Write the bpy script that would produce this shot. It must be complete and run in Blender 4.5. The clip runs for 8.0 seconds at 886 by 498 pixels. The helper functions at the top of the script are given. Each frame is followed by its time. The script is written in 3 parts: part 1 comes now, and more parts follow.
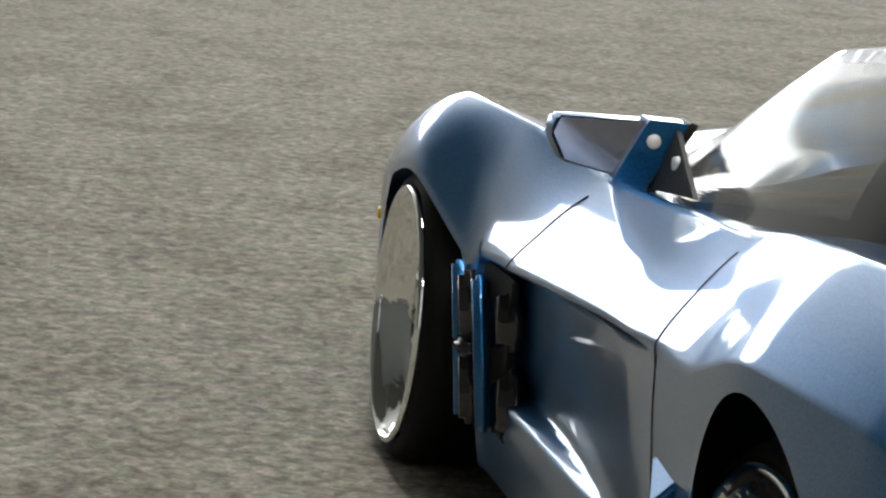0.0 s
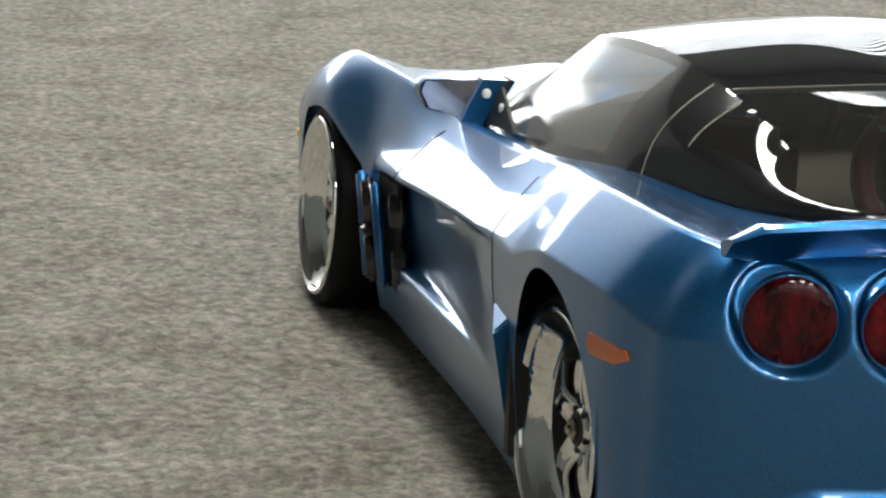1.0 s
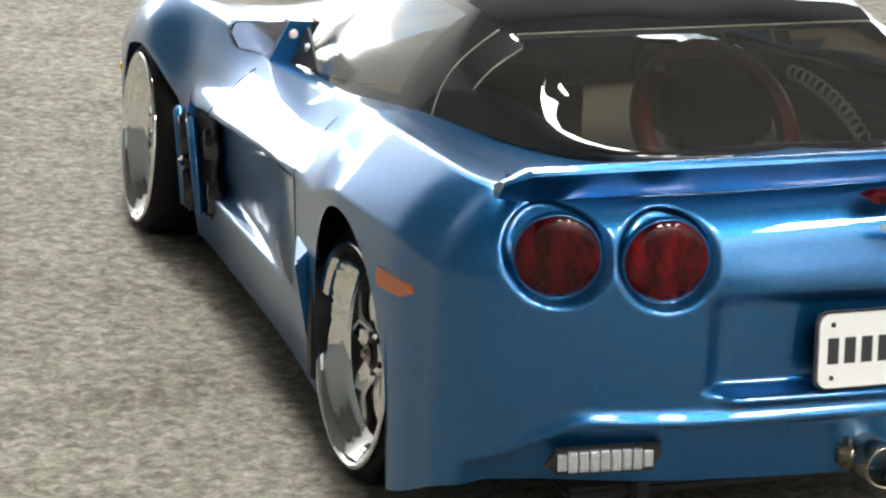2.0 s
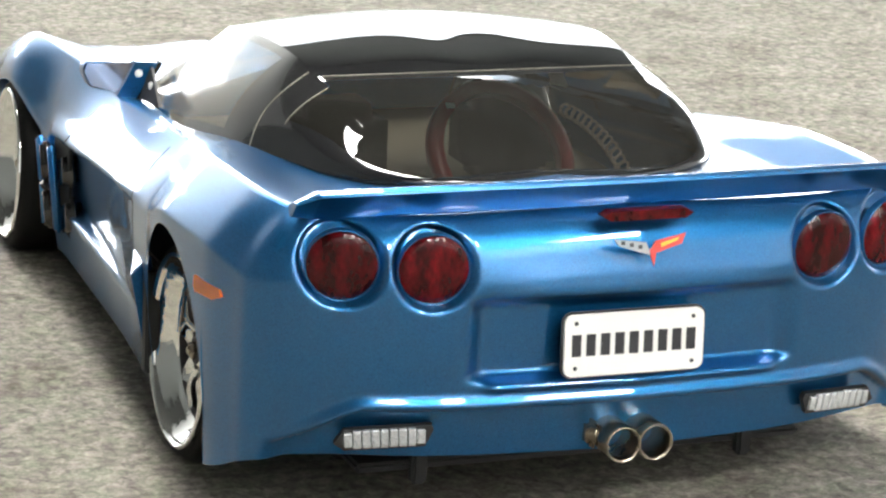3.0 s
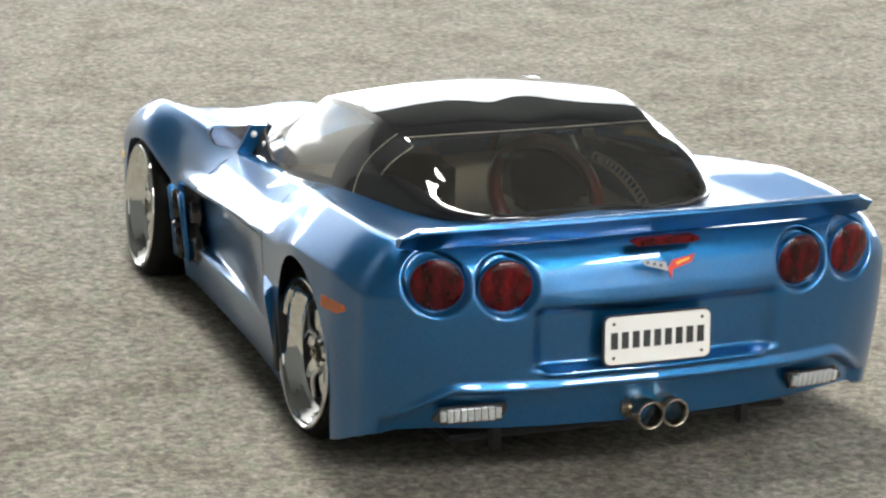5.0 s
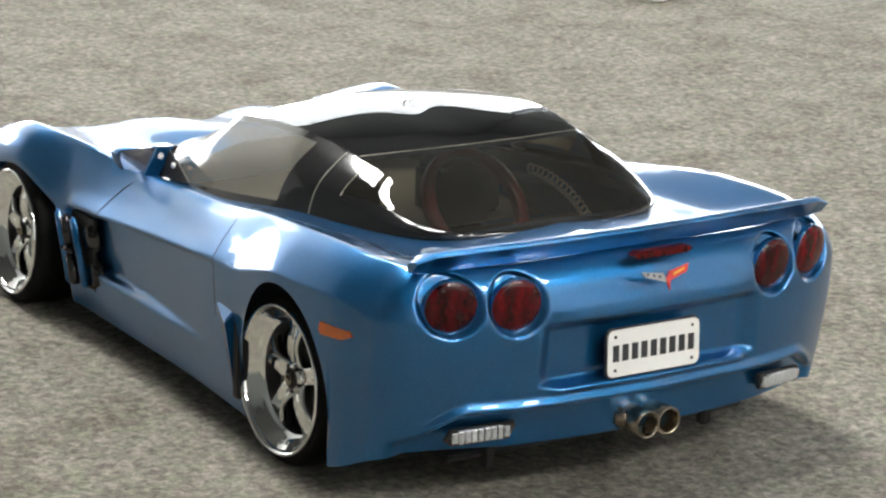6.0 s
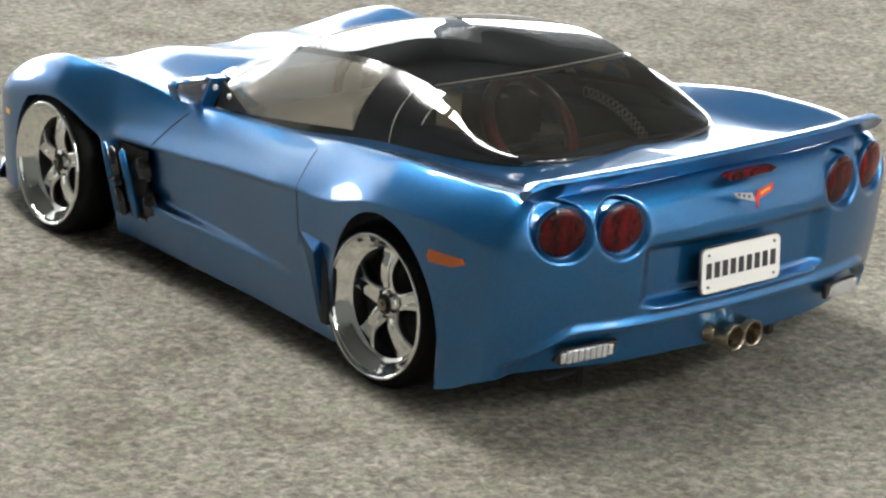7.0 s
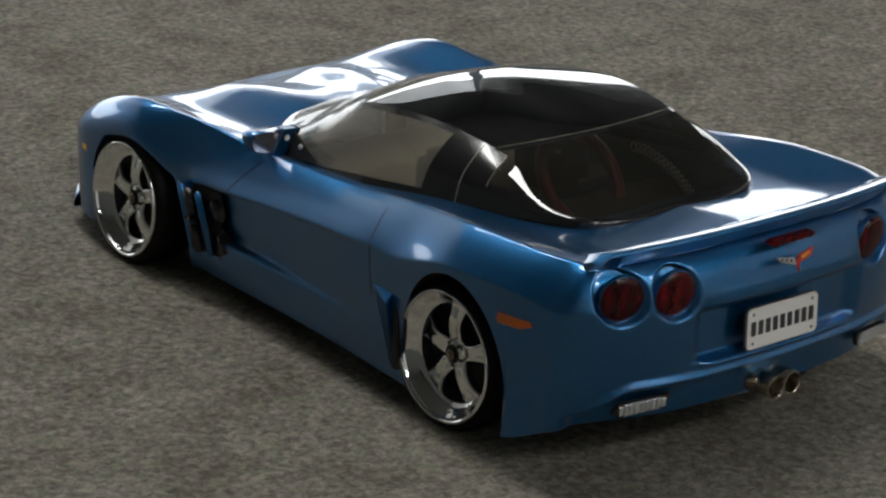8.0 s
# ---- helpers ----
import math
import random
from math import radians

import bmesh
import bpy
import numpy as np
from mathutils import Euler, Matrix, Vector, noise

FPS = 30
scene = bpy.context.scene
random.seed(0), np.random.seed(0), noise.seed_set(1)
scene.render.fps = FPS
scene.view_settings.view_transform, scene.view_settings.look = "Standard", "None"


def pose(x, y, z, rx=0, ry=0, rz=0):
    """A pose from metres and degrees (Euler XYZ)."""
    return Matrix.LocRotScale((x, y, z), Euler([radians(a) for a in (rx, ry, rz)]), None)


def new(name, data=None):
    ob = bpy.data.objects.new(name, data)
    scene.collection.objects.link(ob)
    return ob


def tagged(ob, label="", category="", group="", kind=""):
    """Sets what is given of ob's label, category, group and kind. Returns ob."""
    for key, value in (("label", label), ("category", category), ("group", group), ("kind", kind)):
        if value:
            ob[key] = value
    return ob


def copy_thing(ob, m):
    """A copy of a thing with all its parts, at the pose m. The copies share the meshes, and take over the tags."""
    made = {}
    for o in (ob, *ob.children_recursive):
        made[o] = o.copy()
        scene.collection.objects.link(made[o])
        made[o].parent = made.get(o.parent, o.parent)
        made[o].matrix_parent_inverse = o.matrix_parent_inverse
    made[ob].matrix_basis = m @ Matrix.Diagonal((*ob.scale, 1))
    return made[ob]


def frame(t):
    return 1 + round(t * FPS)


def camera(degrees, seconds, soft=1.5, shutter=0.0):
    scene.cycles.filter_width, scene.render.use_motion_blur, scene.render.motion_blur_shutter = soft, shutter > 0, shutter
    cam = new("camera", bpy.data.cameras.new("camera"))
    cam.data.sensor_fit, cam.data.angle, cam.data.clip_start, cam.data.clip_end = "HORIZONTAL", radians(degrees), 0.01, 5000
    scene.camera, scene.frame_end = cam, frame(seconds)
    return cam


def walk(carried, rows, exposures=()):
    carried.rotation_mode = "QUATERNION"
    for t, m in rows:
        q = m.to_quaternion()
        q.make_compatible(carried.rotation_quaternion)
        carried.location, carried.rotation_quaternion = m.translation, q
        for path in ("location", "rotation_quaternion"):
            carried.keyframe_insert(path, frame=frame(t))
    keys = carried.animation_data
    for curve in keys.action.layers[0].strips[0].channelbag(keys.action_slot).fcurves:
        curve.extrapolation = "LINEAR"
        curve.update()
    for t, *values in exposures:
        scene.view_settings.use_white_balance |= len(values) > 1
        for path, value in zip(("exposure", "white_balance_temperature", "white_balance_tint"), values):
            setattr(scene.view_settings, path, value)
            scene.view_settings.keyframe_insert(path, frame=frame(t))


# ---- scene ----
cam = camera(17.823, 8.0, soft=2.4)
walk(cam, (
    (0, pose(-0.2511, -0.5008, 0.1658, 79.700, -4.064, -12.639)),
    (0.5, pose(-0.2854, -0.6166, 0.2053, 77.612, -1.871, -14.672)),
    (1, pose(-0.3348, -0.7731, 0.2497, 76.036, -1.723, -16.141)),
    (1.5, pose(-0.3387, -0.8251, 0.2684, 74.578, -0.871, -18.230)),
    (1.7, pose(-0.3370, -0.8236, 0.2721, 74.072, -1.396, -18.494)),
    (2.8, pose(-0.3311, -0.8912, 0.2949, 73.962, 0, -21.090) @ pose(0, 0, 0, 0, 0, 2.356)),
    (3, pose(-0.3453, -0.9536, 0.3081, 74.509, 0, -21.311) @ pose(0, 0, 0, 0, 0, 2.483)),
    (3.5, pose(-0.3892, -1.1161, 0.3494, 74.646, 0, -20.890) @ pose(0, 0, 0, 0, 0, 2.312)),
    (4, pose(-0.4131, -1.2101, 0.3715, 74.696, 0, -20.185) @ pose(0, 0, 0, 0, 0, 1.738)),
    (4.5, pose(-0.4260, -1.2066, 0.3687, 74.787, 0, -20.307) @ pose(0, 0, 0, 0, 0, 1.382)),
    (5, pose(-0.4655, -1.1788, 0.3850, 74.582, 0, -21.504) @ pose(0, 0, 0, 0, 0, 1.082)),
    (5.2, pose(-0.4884, -1.1634, 0.3926, 74.437, 0, -23.164) @ pose(0, 0, 0, 0, 0, 0.831)),
    (6.5, pose(-0.7636, -1.0183, 0.4023, 73.501, 0, -38.698) @ pose(0, 0, 0, 0, 0, 2.305)),
    (7, pose(-0.8080, -0.9982, 0.4198, 72.111, 0, -40.116) @ pose(0, 0, 0, 0, 0, 2.072)),
    (7.5, pose(-0.8466, -0.9754, 0.4593, 71.490, 0, -40.624) @ pose(0, 0, 0, 0, 0, 2.070)),
    (8, pose(-0.8896, -1.0153, 0.5279, 69.461, 0, -41.149) @ pose(0, 0, 0, 0, 0, 2.598)),
), exposures=((0, 0.1), (1.0, 0.4), (1.7, 0.75), (2.8, 1.32), (3.5, 1.06), (5.0, 0.88), (6.5, 0.70), (7.5, 0.92), (7.7, 0.56), (7.9, -0.38), (8.0, -0.82)))

# ---- light: unseen closed room added for light and reflections: ceiling panels, bright window wall ahead of the car ----
world = bpy.data.worlds.new("room_world")
scene.world = world
world.use_nodes = True
world.node_tree.nodes["Background"].inputs[0].default_value = (0.8, 0.9, 1.0, 1)
world.node_tree.nodes["Background"].inputs[1].default_value = 0.3
ROOM_X, ROOM_FRONT, ROOM_BACK, ROOM_H = 4.2, 5.0, -5.4, 3.8
PANEL_GLOW, WINDOW_GLOW = 36.0, 5.0
WINDOW_WEST, SILL_Z, HEAD_Z, BLIND_Z = -1.4, 0.30, 2.1, 1.30


# ---- materials ----
def material(name, color, rough=0.5, metal=0.0, coat=0.0, ior=1.5):
    m = bpy.data.materials.new(name)
    m.use_nodes = True
    b = m.node_tree.nodes["Principled BSDF"]
    b.inputs["Base Color"].default_value = (*color, 1)
    b.inputs["Roughness"].default_value = rough
    b.inputs["Metallic"].default_value = metal
    b.inputs["Coat Weight"].default_value = coat
    b.inputs["Coat Roughness"].default_value = 0.03
    b.inputs["IOR"].default_value = ior
    return m


def node(m, kind, **values):
    n = m.node_tree.nodes.new(kind)
    for key, value in values.items():
        n.inputs[key.replace("_", " ")].default_value = value
    return n


def link(m, a, out, b, inp):
    m.node_tree.links.new(a.outputs[out], b.inputs[inp])


def ramp(m, source, out, stops):
    r = m.node_tree.nodes.new("ShaderNodeValToRGB")
    while len(r.color_ramp.elements) < len(stops):
        r.color_ramp.elements.new(0.5)
    for e, (p, c) in zip(r.color_ramp.elements, stops):
        e.position, e.color = p, (*c, 1)
    link(m, source, out, r, "Fac")
    return r


def coords(m):
    return m.node_tree.nodes.new("ShaderNodeTexCoord")


def add_grain(m, scale, strength, distance, rough_span=None):
    """Fine relief and a slow change of gloss."""
    b = m.node_tree.nodes["Principled BSDF"]
    c = coords(m)
    n = node(m, "ShaderNodeTexNoise", Scale=scale, Detail=3.0)
    link(m, c, "Object", n, "Vector")
    bump = node(m, "ShaderNodeBump", Strength=strength, Distance=distance)
    link(m, n, "Fac", bump, "Height")
    link(m, bump, "Normal", b, "Normal")
    if rough_span:
        n2 = node(m, "ShaderNodeTexNoise", Scale=scale * 0.13, Detail=4.0)
        link(m, c, "Object", n2, "Vector")
        mr = node(m, "ShaderNodeMapRange", To_Min=rough_span[0], To_Max=rough_span[1])
        link(m, n2, "Fac", mr, "Value")
        link(m, mr, "Result", b, "Roughness")
    return m


def carpet_material():
    m = material("grey_carpet", (0.17, 0.16, 0.14), 0.95)
    b = m.node_tree.nodes["Principled BSDF"]
    b.inputs["Specular IOR Level"].default_value = 0.15
    c = coords(m)
    mp = node(m, "ShaderNodeMapping", Scale=(0.85, 0.85, 1.0), Rotation=(0, 0, 0.3))
    link(m, c, "Object", mp, "Vector")
    fleck = node(m, "ShaderNodeTexNoise", Scale=270.0, Detail=4.0, Roughness=0.6, Distortion=0.5)
    fibre = node(m, "ShaderNodeTexNoise", Scale=950.0, Detail=2.0)
    patch = node(m, "ShaderNodeTexNoise", Scale=30.0, Detail=6.0, Roughness=0.6)
    hue = node(m, "ShaderNodeTexNoise", Scale=120.0, Detail=3.0)
    for n in (fleck, fibre, patch, hue):
        link(m, mp, "Vector", n, "Vector")
    base = ramp(m, fleck, "Fac", [(0.30, (0.115, 0.109, 0.094)), (0.5, (0.225, 0.214, 0.184)), (0.70, (0.375, 0.358, 0.310))])
    fine = ramp(m, fibre, "Fac", [(0.3, (0.66, 0.66, 0.66)), (0.7, (1.0, 1.0, 1.0))])
    slow = ramp(m, patch, "Fac", [(0.33, (0.68, 0.66, 0.63)), (0.5, (0.88, 0.87, 0.86)), (0.67, (1.0, 1.0, 1.0))])
    warm = ramp(m, hue, "Fac", [(0.38, (0.95, 1.0, 0.93)), (0.5, (1.0, 0.985, 0.97)), (0.62, (1.0, 0.95, 0.98))])
    mix0 = m.node_tree.nodes.new("ShaderNodeMix")
    mix0.data_type, mix0.blend_type = "RGBA", "MULTIPLY"
    mix0.inputs[0].default_value = 1.0
    m.node_tree.links.new(slow.outputs[0], mix0.inputs[6])
    m.node_tree.links.new(warm.outputs[0], mix0.inputs[7])
    mix1 = m.node_tree.nodes.new("ShaderNodeMix")
    mix2 = m.node_tree.nodes.new("ShaderNodeMix")
    for mx in (mix1, mix2):
        mx.data_type, mx.blend_type = "RGBA", "MULTIPLY"
        mx.inputs[0].default_value = 1.0
    m.node_tree.links.new(base.outputs[0], mix1.inputs[6])
    m.node_tree.links.new(fine.outputs[0], mix1.inputs[7])
    m.node_tree.links.new(mix1.outputs[2], mix2.inputs[6])
    m.node_tree.links.new(mix0.outputs[2], mix2.inputs[7])
    m.node_tree.links.new(mix2.outputs[2], b.inputs["Base Color"])
    bump = node(m, "ShaderNodeBump", Strength=0.35, Distance=0.0008)
    link(m, fleck, "Fac", bump, "Height")
    link(m, bump, "Normal", b, "Normal")
    return m


def paint_material():
    m = material("blue_metallic_paint", (0.014, 0.115, 0.33), 0.35, 0.86, 1.0, 1.55)
    b = m.node_tree.nodes["Principled BSDF"]
    b.inputs["Coat Roughness"].default_value = 0.05
    b.inputs["Coat IOR"].default_value = 1.58
    c = coords(m)
    flake = node(m, "ShaderNodeTexNoise", Scale=2600.0, Detail=1.0)
    slow = node(m, "ShaderNodeTexNoise", Scale=14.0, Detail=3.0)
    link(m, c, "Object", flake, "Vector")
    link(m, c, "Object", slow, "Vector")
    col = ramp(m, flake, "Fac", [(0.3, (0.004, 0.092, 0.245)), (0.7, (0.010, 0.152, 0.385))])
    link(m, col, "Color", b, "Base Color")
    mr = node(m, "ShaderNodeMapRange", To_Min=0.31, To_Max=0.40)
    link(m, slow, "Fac", mr, "Value")
    link(m, mr, "Result", b, "Roughness")
    wave = node(m, "ShaderNodeTexNoise", Scale=45.0, Detail=2.0)
    link(m, c, "Object", wave, "Vector")
    bump = node(m, "ShaderNodeBump", Strength=0.05, Distance=0.0008)
    link(m, wave, "Fac", bump, "Height")
    link(m, bump, "Normal", b, "Coat Normal")
    return m


def glass_material(name, tint, gloss=0.06, haze=0.0):
    """A thin clear sheet: tinted see-through with a polished surface."""
    m = bpy.data.materials.new(name)
    m.use_nodes = True
    t = m.node_tree
    t.nodes.remove(t.nodes["Principled BSDF"])
    out = t.nodes["Material Output"]
    clear = node(m, "ShaderNodeBsdfTransparent", Color=(*tint, 1))
    shine = node(m, "ShaderNodeBsdfGlossy", Color=(1, 1, 1, 1), Roughness=gloss)
    fres = node(m, "ShaderNodeFresnel", IOR=1.58)
    c = coords(m)
    wave = node(m, "ShaderNodeTexNoise", Scale=38.0, Detail=2.0)
    link(m, c, "Object", wave, "Vector")
    bump = node(m, "ShaderNodeBump", Strength=0.025, Distance=0.001)
    link(m, wave, "Fac", bump, "Height")
    link(m, bump, "Normal", shine, "Normal")
    link(m, bump, "Normal", fres, "Normal")
    mix = t.nodes.new("ShaderNodeMixShader")
    link(m, fres, "Fac", mix, "Fac")
    film = node(m, "ShaderNodeBsdfDiffuse", Color=(0.50, 0.46, 0.38, 1))
    milky = t.nodes.new("ShaderNodeMixShader")
    milky.inputs[0].default_value = haze
    t.links.new(clear.outputs[0], milky.inputs[1])
    t.links.new(film.outputs[0], milky.inputs[2])
    t.links.new(milky.outputs[0], mix.inputs[1])
    t.links.new(shine.outputs[0], mix.inputs[2])
    t.links.new(mix.outputs[0], out.inputs["Surface"])
    return m


def glow_material(name, color, strength):
    m = material(name, (0.8, 0.8, 0.8), 0.5)
    b = m.node_tree.nodes["Principled BSDF"]
    b.inputs["Emission Color"].default_value = (*color, 1)
    b.inputs["Emission Strength"].default_value = strength
    return m


CARPET = carpet_material()
PAINT = paint_material()
# finishes of the unseen room, chosen for bounce light and dark reflections
SIDE_WALL = add_grain(material("dark_green_grey_unseen", (0.10, 0.105, 0.10), 0.8), 60, 0.2, 0.002)
WALL = add_grain(material("pale_bounce_wall", (0.74, 0.75, 0.75), 0.8), 60, 0.2, 0.002)
CEILING = add_grain(material("dark_grey_unseen_ceiling", (0.10, 0.10, 0.095), 0.9), 90, 0.4, 0.003)
BLACK_TRIM = add_grain(material("black_lacquer", (0.012, 0.012, 0.013), 0.12, 0.0, 0.6), 40, 0.1, 0.0008)
BLACK_MATT = add_grain(material("matt_black_plastic", (0.012, 0.012, 0.013), 0.6), 900, 0.3, 0.0003)
RUBBER = add_grain(material("black_rubber", (0.005, 0.005, 0.005), 0.5), 700, 0.35, 0.0004, (0.45, 0.7))
RUBBER.node_tree.nodes["Principled BSDF"].inputs["Specular IOR Level"].default_value = 0.15
CHROME = add_grain(material("chrome_plating", (0.90, 0.90, 0.89), 0.05, 1.0), 260, 0.22, 0.0007, (0.03, 0.10))
STEEL = add_grain(material("heat_tinted_steel", (0.40, 0.35, 0.28), 0.2, 1.0), 300, 0.1, 0.0005, (0.15, 0.35))
PIPE_DARK = material("dark_pipe_inside", (0.02, 0.018, 0.016), 0.6)
RED_LENS = add_grain(material("dark_red_lens", (0.030, 0.0008, 0.002), 0.06, 0.0, 0.12), 500, 0.10, 0.0006)
RED_MID = add_grain(material("red_lens", (0.075, 0.0012, 0.003), 0.06, 0.0, 0.12), 500, 0.10, 0.0006)
ORANGE = add_grain(material("orange_lens", (0.62, 0.13, 0.01), 0.25, 0.0, 0.5), 800, 0.3, 0.0003)
def lens_streaks(m, dark, light):
    b = m.node_tree.nodes["Principled BSDF"]
    c = coords(m)
    mp = node(m, "ShaderNodeMapping", Scale=(1.0, 1.0, 0.45), Rotation=(0, 0.9, 0))
    link(m, c, "Object", mp, "Vector")
    n = node(m, "ShaderNodeTexNoise", Scale=230.0, Detail=4.0, Roughness=0.65)
    link(m, mp, "Vector", n, "Vector")
    col = ramp(m, n, "Fac", [(0.40, dark), (0.58, tuple((p + q) / 2 for p, q in zip(dark, light))), (0.70, light)])
    link(m, col, "Color", b, "Base Color")


lens_streaks(RED_LENS, (0.018, 0.0006, 0.0012), (0.10, 0.002, 0.006))
lens_streaks(RED_MID, (0.028, 0.0008, 0.0018), (0.17, 0.003, 0.008))
for lens in (RED_LENS, RED_MID):
    lens.node_tree.nodes["Principled BSDF"].inputs["Specular IOR Level"].default_value = 0.3
WHITE_PLATE = add_grain(material("white_sticker", (0.82, 0.81, 0.79), 0.35), 200, 0.05, 0.0003)
INK = material("black_ink", (0.03, 0.03, 0.035), 0.5)
GREY_INK = material("grey_ink", (0.35, 0.36, 0.37), 0.5)
YELLOW = material("yellow_ink", (0.75, 0.45, 0.03), 0.4)
RED_INK = material("red_ink", (0.55, 0.03, 0.02), 0.4)
SILVER = add_grain(material("silver_foil_lens", (0.75, 0.77, 0.80), 0.25, 0.7), 900, 0.8, 0.0008)
PLUM = material("mirror_face_plum", (0.42, 0.42, 0.48), 0.10, 0.8, 1.0)
SMOKE = glass_material("smoked_window", (0.78, 0.75, 0.68), 0.12, 0.26)
DEEP_SMOKE = glass_material("dark_smoked_window", (0.40, 0.39, 0.365), 0.03, 0.02)
BLACK_GLOSS = material("polished_black_roof", (0.006, 0.006, 0.007), 0.02, 0.0, 0.5)
GREY_ALLOY = add_grain(material("grey_chassis", (0.10, 0.10, 0.105), 0.4, 0.3), 300, 0.2, 0.0005)
TRAY = add_grain(material("beige_tray", (0.20, 0.185, 0.15), 0.6), 120, 0.2, 0.0005)
RED_PLASTIC = material("red_plastic", (0.30, 0.012, 0.015), 0.35)


# ---- helpers of this scene ----
def part(name, bm, mat, parent=None, label="", smooth=False):
    me = bpy.data.meshes.new(name)
    bmesh.ops.recalc_face_normals(bm, faces=bm.faces)
    bm.to_mesh(me)
    bm.free()
    me.materials.append(mat)
    if smooth:
        me.polygons.foreach_set("use_smooth", [True] * len(me.polygons))
    ob = new(name, me)
    if parent:
        ob.parent = parent
    if label:
        ob["label"] = label
    return ob


def box(size, at=(0, 0, 0), bevel=0.0, turn=None, seg=2):
    bm = bmesh.new()
    bmesh.ops.create_cube(bm, size=1)
    bmesh.ops.scale(bm, vec=size, verts=bm.verts)
    if bevel:
        bmesh.ops.bevel(bm, geom=bm.edges[:], offset=bevel, segments=seg, affect="EDGES")
    if turn:
        bmesh.ops.transform(bm, matrix=turn, verts=bm.verts)
    bmesh.ops.translate(bm, vec=at, verts=bm.verts)
    return bm


def lathe(profile, n=48, axis="x"):
    """A closed or open profile of (radius, along) turned round the axis."""
    bm = bmesh.new()
    rings = []
    for r, a in profile:
        ring = []
        for i in range(n):
            t = 2 * math.pi * i / n
            c, s = r * math.cos(t), r * math.sin(t)
            ring.append(bm.verts.new({"x": (a, c, s), "y": (c, a, s), "z": (c, s, a)}[axis]))
        rings.append(ring)
    for p, q in zip(rings, rings[1:]):
        for i in range(n):
            bm.faces.new((p[i], p[(i + 1) % n], q[(i + 1) % n], q[i]))
    return bm


def prism(outline, depth, to):
    """An outline of (a, b) given depth; to maps (a, b, c) into space."""
    bm = bmesh.new()
    low = [bm.verts.new(to(a, b, 0)) for a, b in outline]
    top = [bm.verts.new(to(a, b, depth)) for a, b in outline]
    bm.faces.new(low)
    bm.faces.new(top[::-1])
    for i in range(len(outline)):
        j = (i + 1) % len(outline)
        bm.faces.new((low[i], low[j], top[j], top[i]))
    return bm


def cubic(knots, x):
    """Smooth curve through (x, value) knots, with flat-limited slopes."""
    xs = [k[0] for k in knots]
    ys = [k[1] for k in knots]
    if x <= xs[0]:
        return ys[0]
    if x >= xs[-1]:
        return ys[-1]
    i = max(j for j in range(len(xs) - 1) if xs[j] <= x)

    def slope(j):
        if j == 0 or j == len(xs) - 1:
            a, b = (0, 1) if j == 0 else (j - 1, j)
            return (ys[b] - ys[a]) / (xs[b] - xs[a])
        p = (ys[j] - ys[j - 1]) / (xs[j] - xs[j - 1])
        q = (ys[j + 1] - ys[j]) / (xs[j + 1] - xs[j])
        return 0.0 if p * q <= 0 else 2 * p * q / (p + q)

    h = xs[i + 1] - xs[i]
    t = (x - xs[i]) / h
    return ((2 * t**3 - 3 * t**2 + 1) * ys[i] + (t**3 - 2 * t**2 + t) * h * slope(i)
            + (3 * t**2 - 2 * t**3) * ys[i + 1] + (t**3 - t**2) * h * slope(i + 1))


def step(a, b, x):
    t = min(1.0, max(0.0, (x - a) / (b - a)))
    return t * t * (3 - 2 * t)


# ---- the room: carpet floor, with unseen walls and ceiling added to shape light and reflections ----
def slab(name, lo, hi, mat, label, category):
    size = [b - a for a, b in zip(lo, hi)]
    mid = [(a + b) / 2 for a, b in zip(lo, hi)]
    ob = part(name, box(size), mat)
    ob.location = mid
    return tagged(ob, label, category, "", "structure")


slab("floor", (-ROOM_X, ROOM_BACK, -0.05), (ROOM_X, ROOM_FRONT, 0.0), CARPET, "mottled grey low-pile carpet floor under the car", "floor").location.z = -0.025
# unseen; dark so the roof and rear glass mirror little brightness
slab("ceiling", (-ROOM_X, ROOM_BACK, ROOM_H), (ROOM_X, ROOM_FRONT, ROOM_H + 0.1), CEILING, "unseen dark grey ceiling added to keep reflections dark", "ceiling")
# unseen; dark to keep the lower flank's reflection dark
slab("wall_west", (-ROOM_X - 0.1, ROOM_BACK, 0), (-ROOM_X, ROOM_FRONT, ROOM_H), SIDE_WALL, "unseen dark grey wall added to keep flank reflections dark", "wall")
WINDOW_LIGHT = glow_material("window_daylight", (0.93, 0.97, 1.0), WINDOW_GLOW)
# unseen; pale to brighten the tail from the right rear
slab("wall_east", (ROOM_X, ROOM_BACK, 0), (ROOM_X + 0.1, 0.8, ROOM_H), WALL, "unseen pale wall added to brighten the tail", "wall")
slab("wall_east_low", (ROOM_X, 0.8, 0), (ROOM_X + 0.1, ROOM_FRONT, SILL_Z), SIDE_WALL, "unseen dark grey wall added under the windows", "wall")
slab("wall_east_top", (ROOM_X, 0.8, HEAD_Z), (ROOM_X + 0.1, ROOM_FRONT, ROOM_H), SIDE_WALL, "unseen dark grey wall added over the windows to darken reflections", "wall")
# unseen; serves as a pale reflector for the tail
slab("wall_south", (-ROOM_X - 0.1, ROOM_BACK - 0.1, 0), (ROOM_X + 0.1, ROOM_BACK, ROOM_H), WALL, "unseen pale wall added to brighten the tail", "wall")
slab("wall_north", (-ROOM_X - 0.1, ROOM_FRONT, 0), (ROOM_X + 0.1, ROOM_FRONT + 0.1, SILL_Z), WALL, "unseen pale wall added under the windows", "wall")
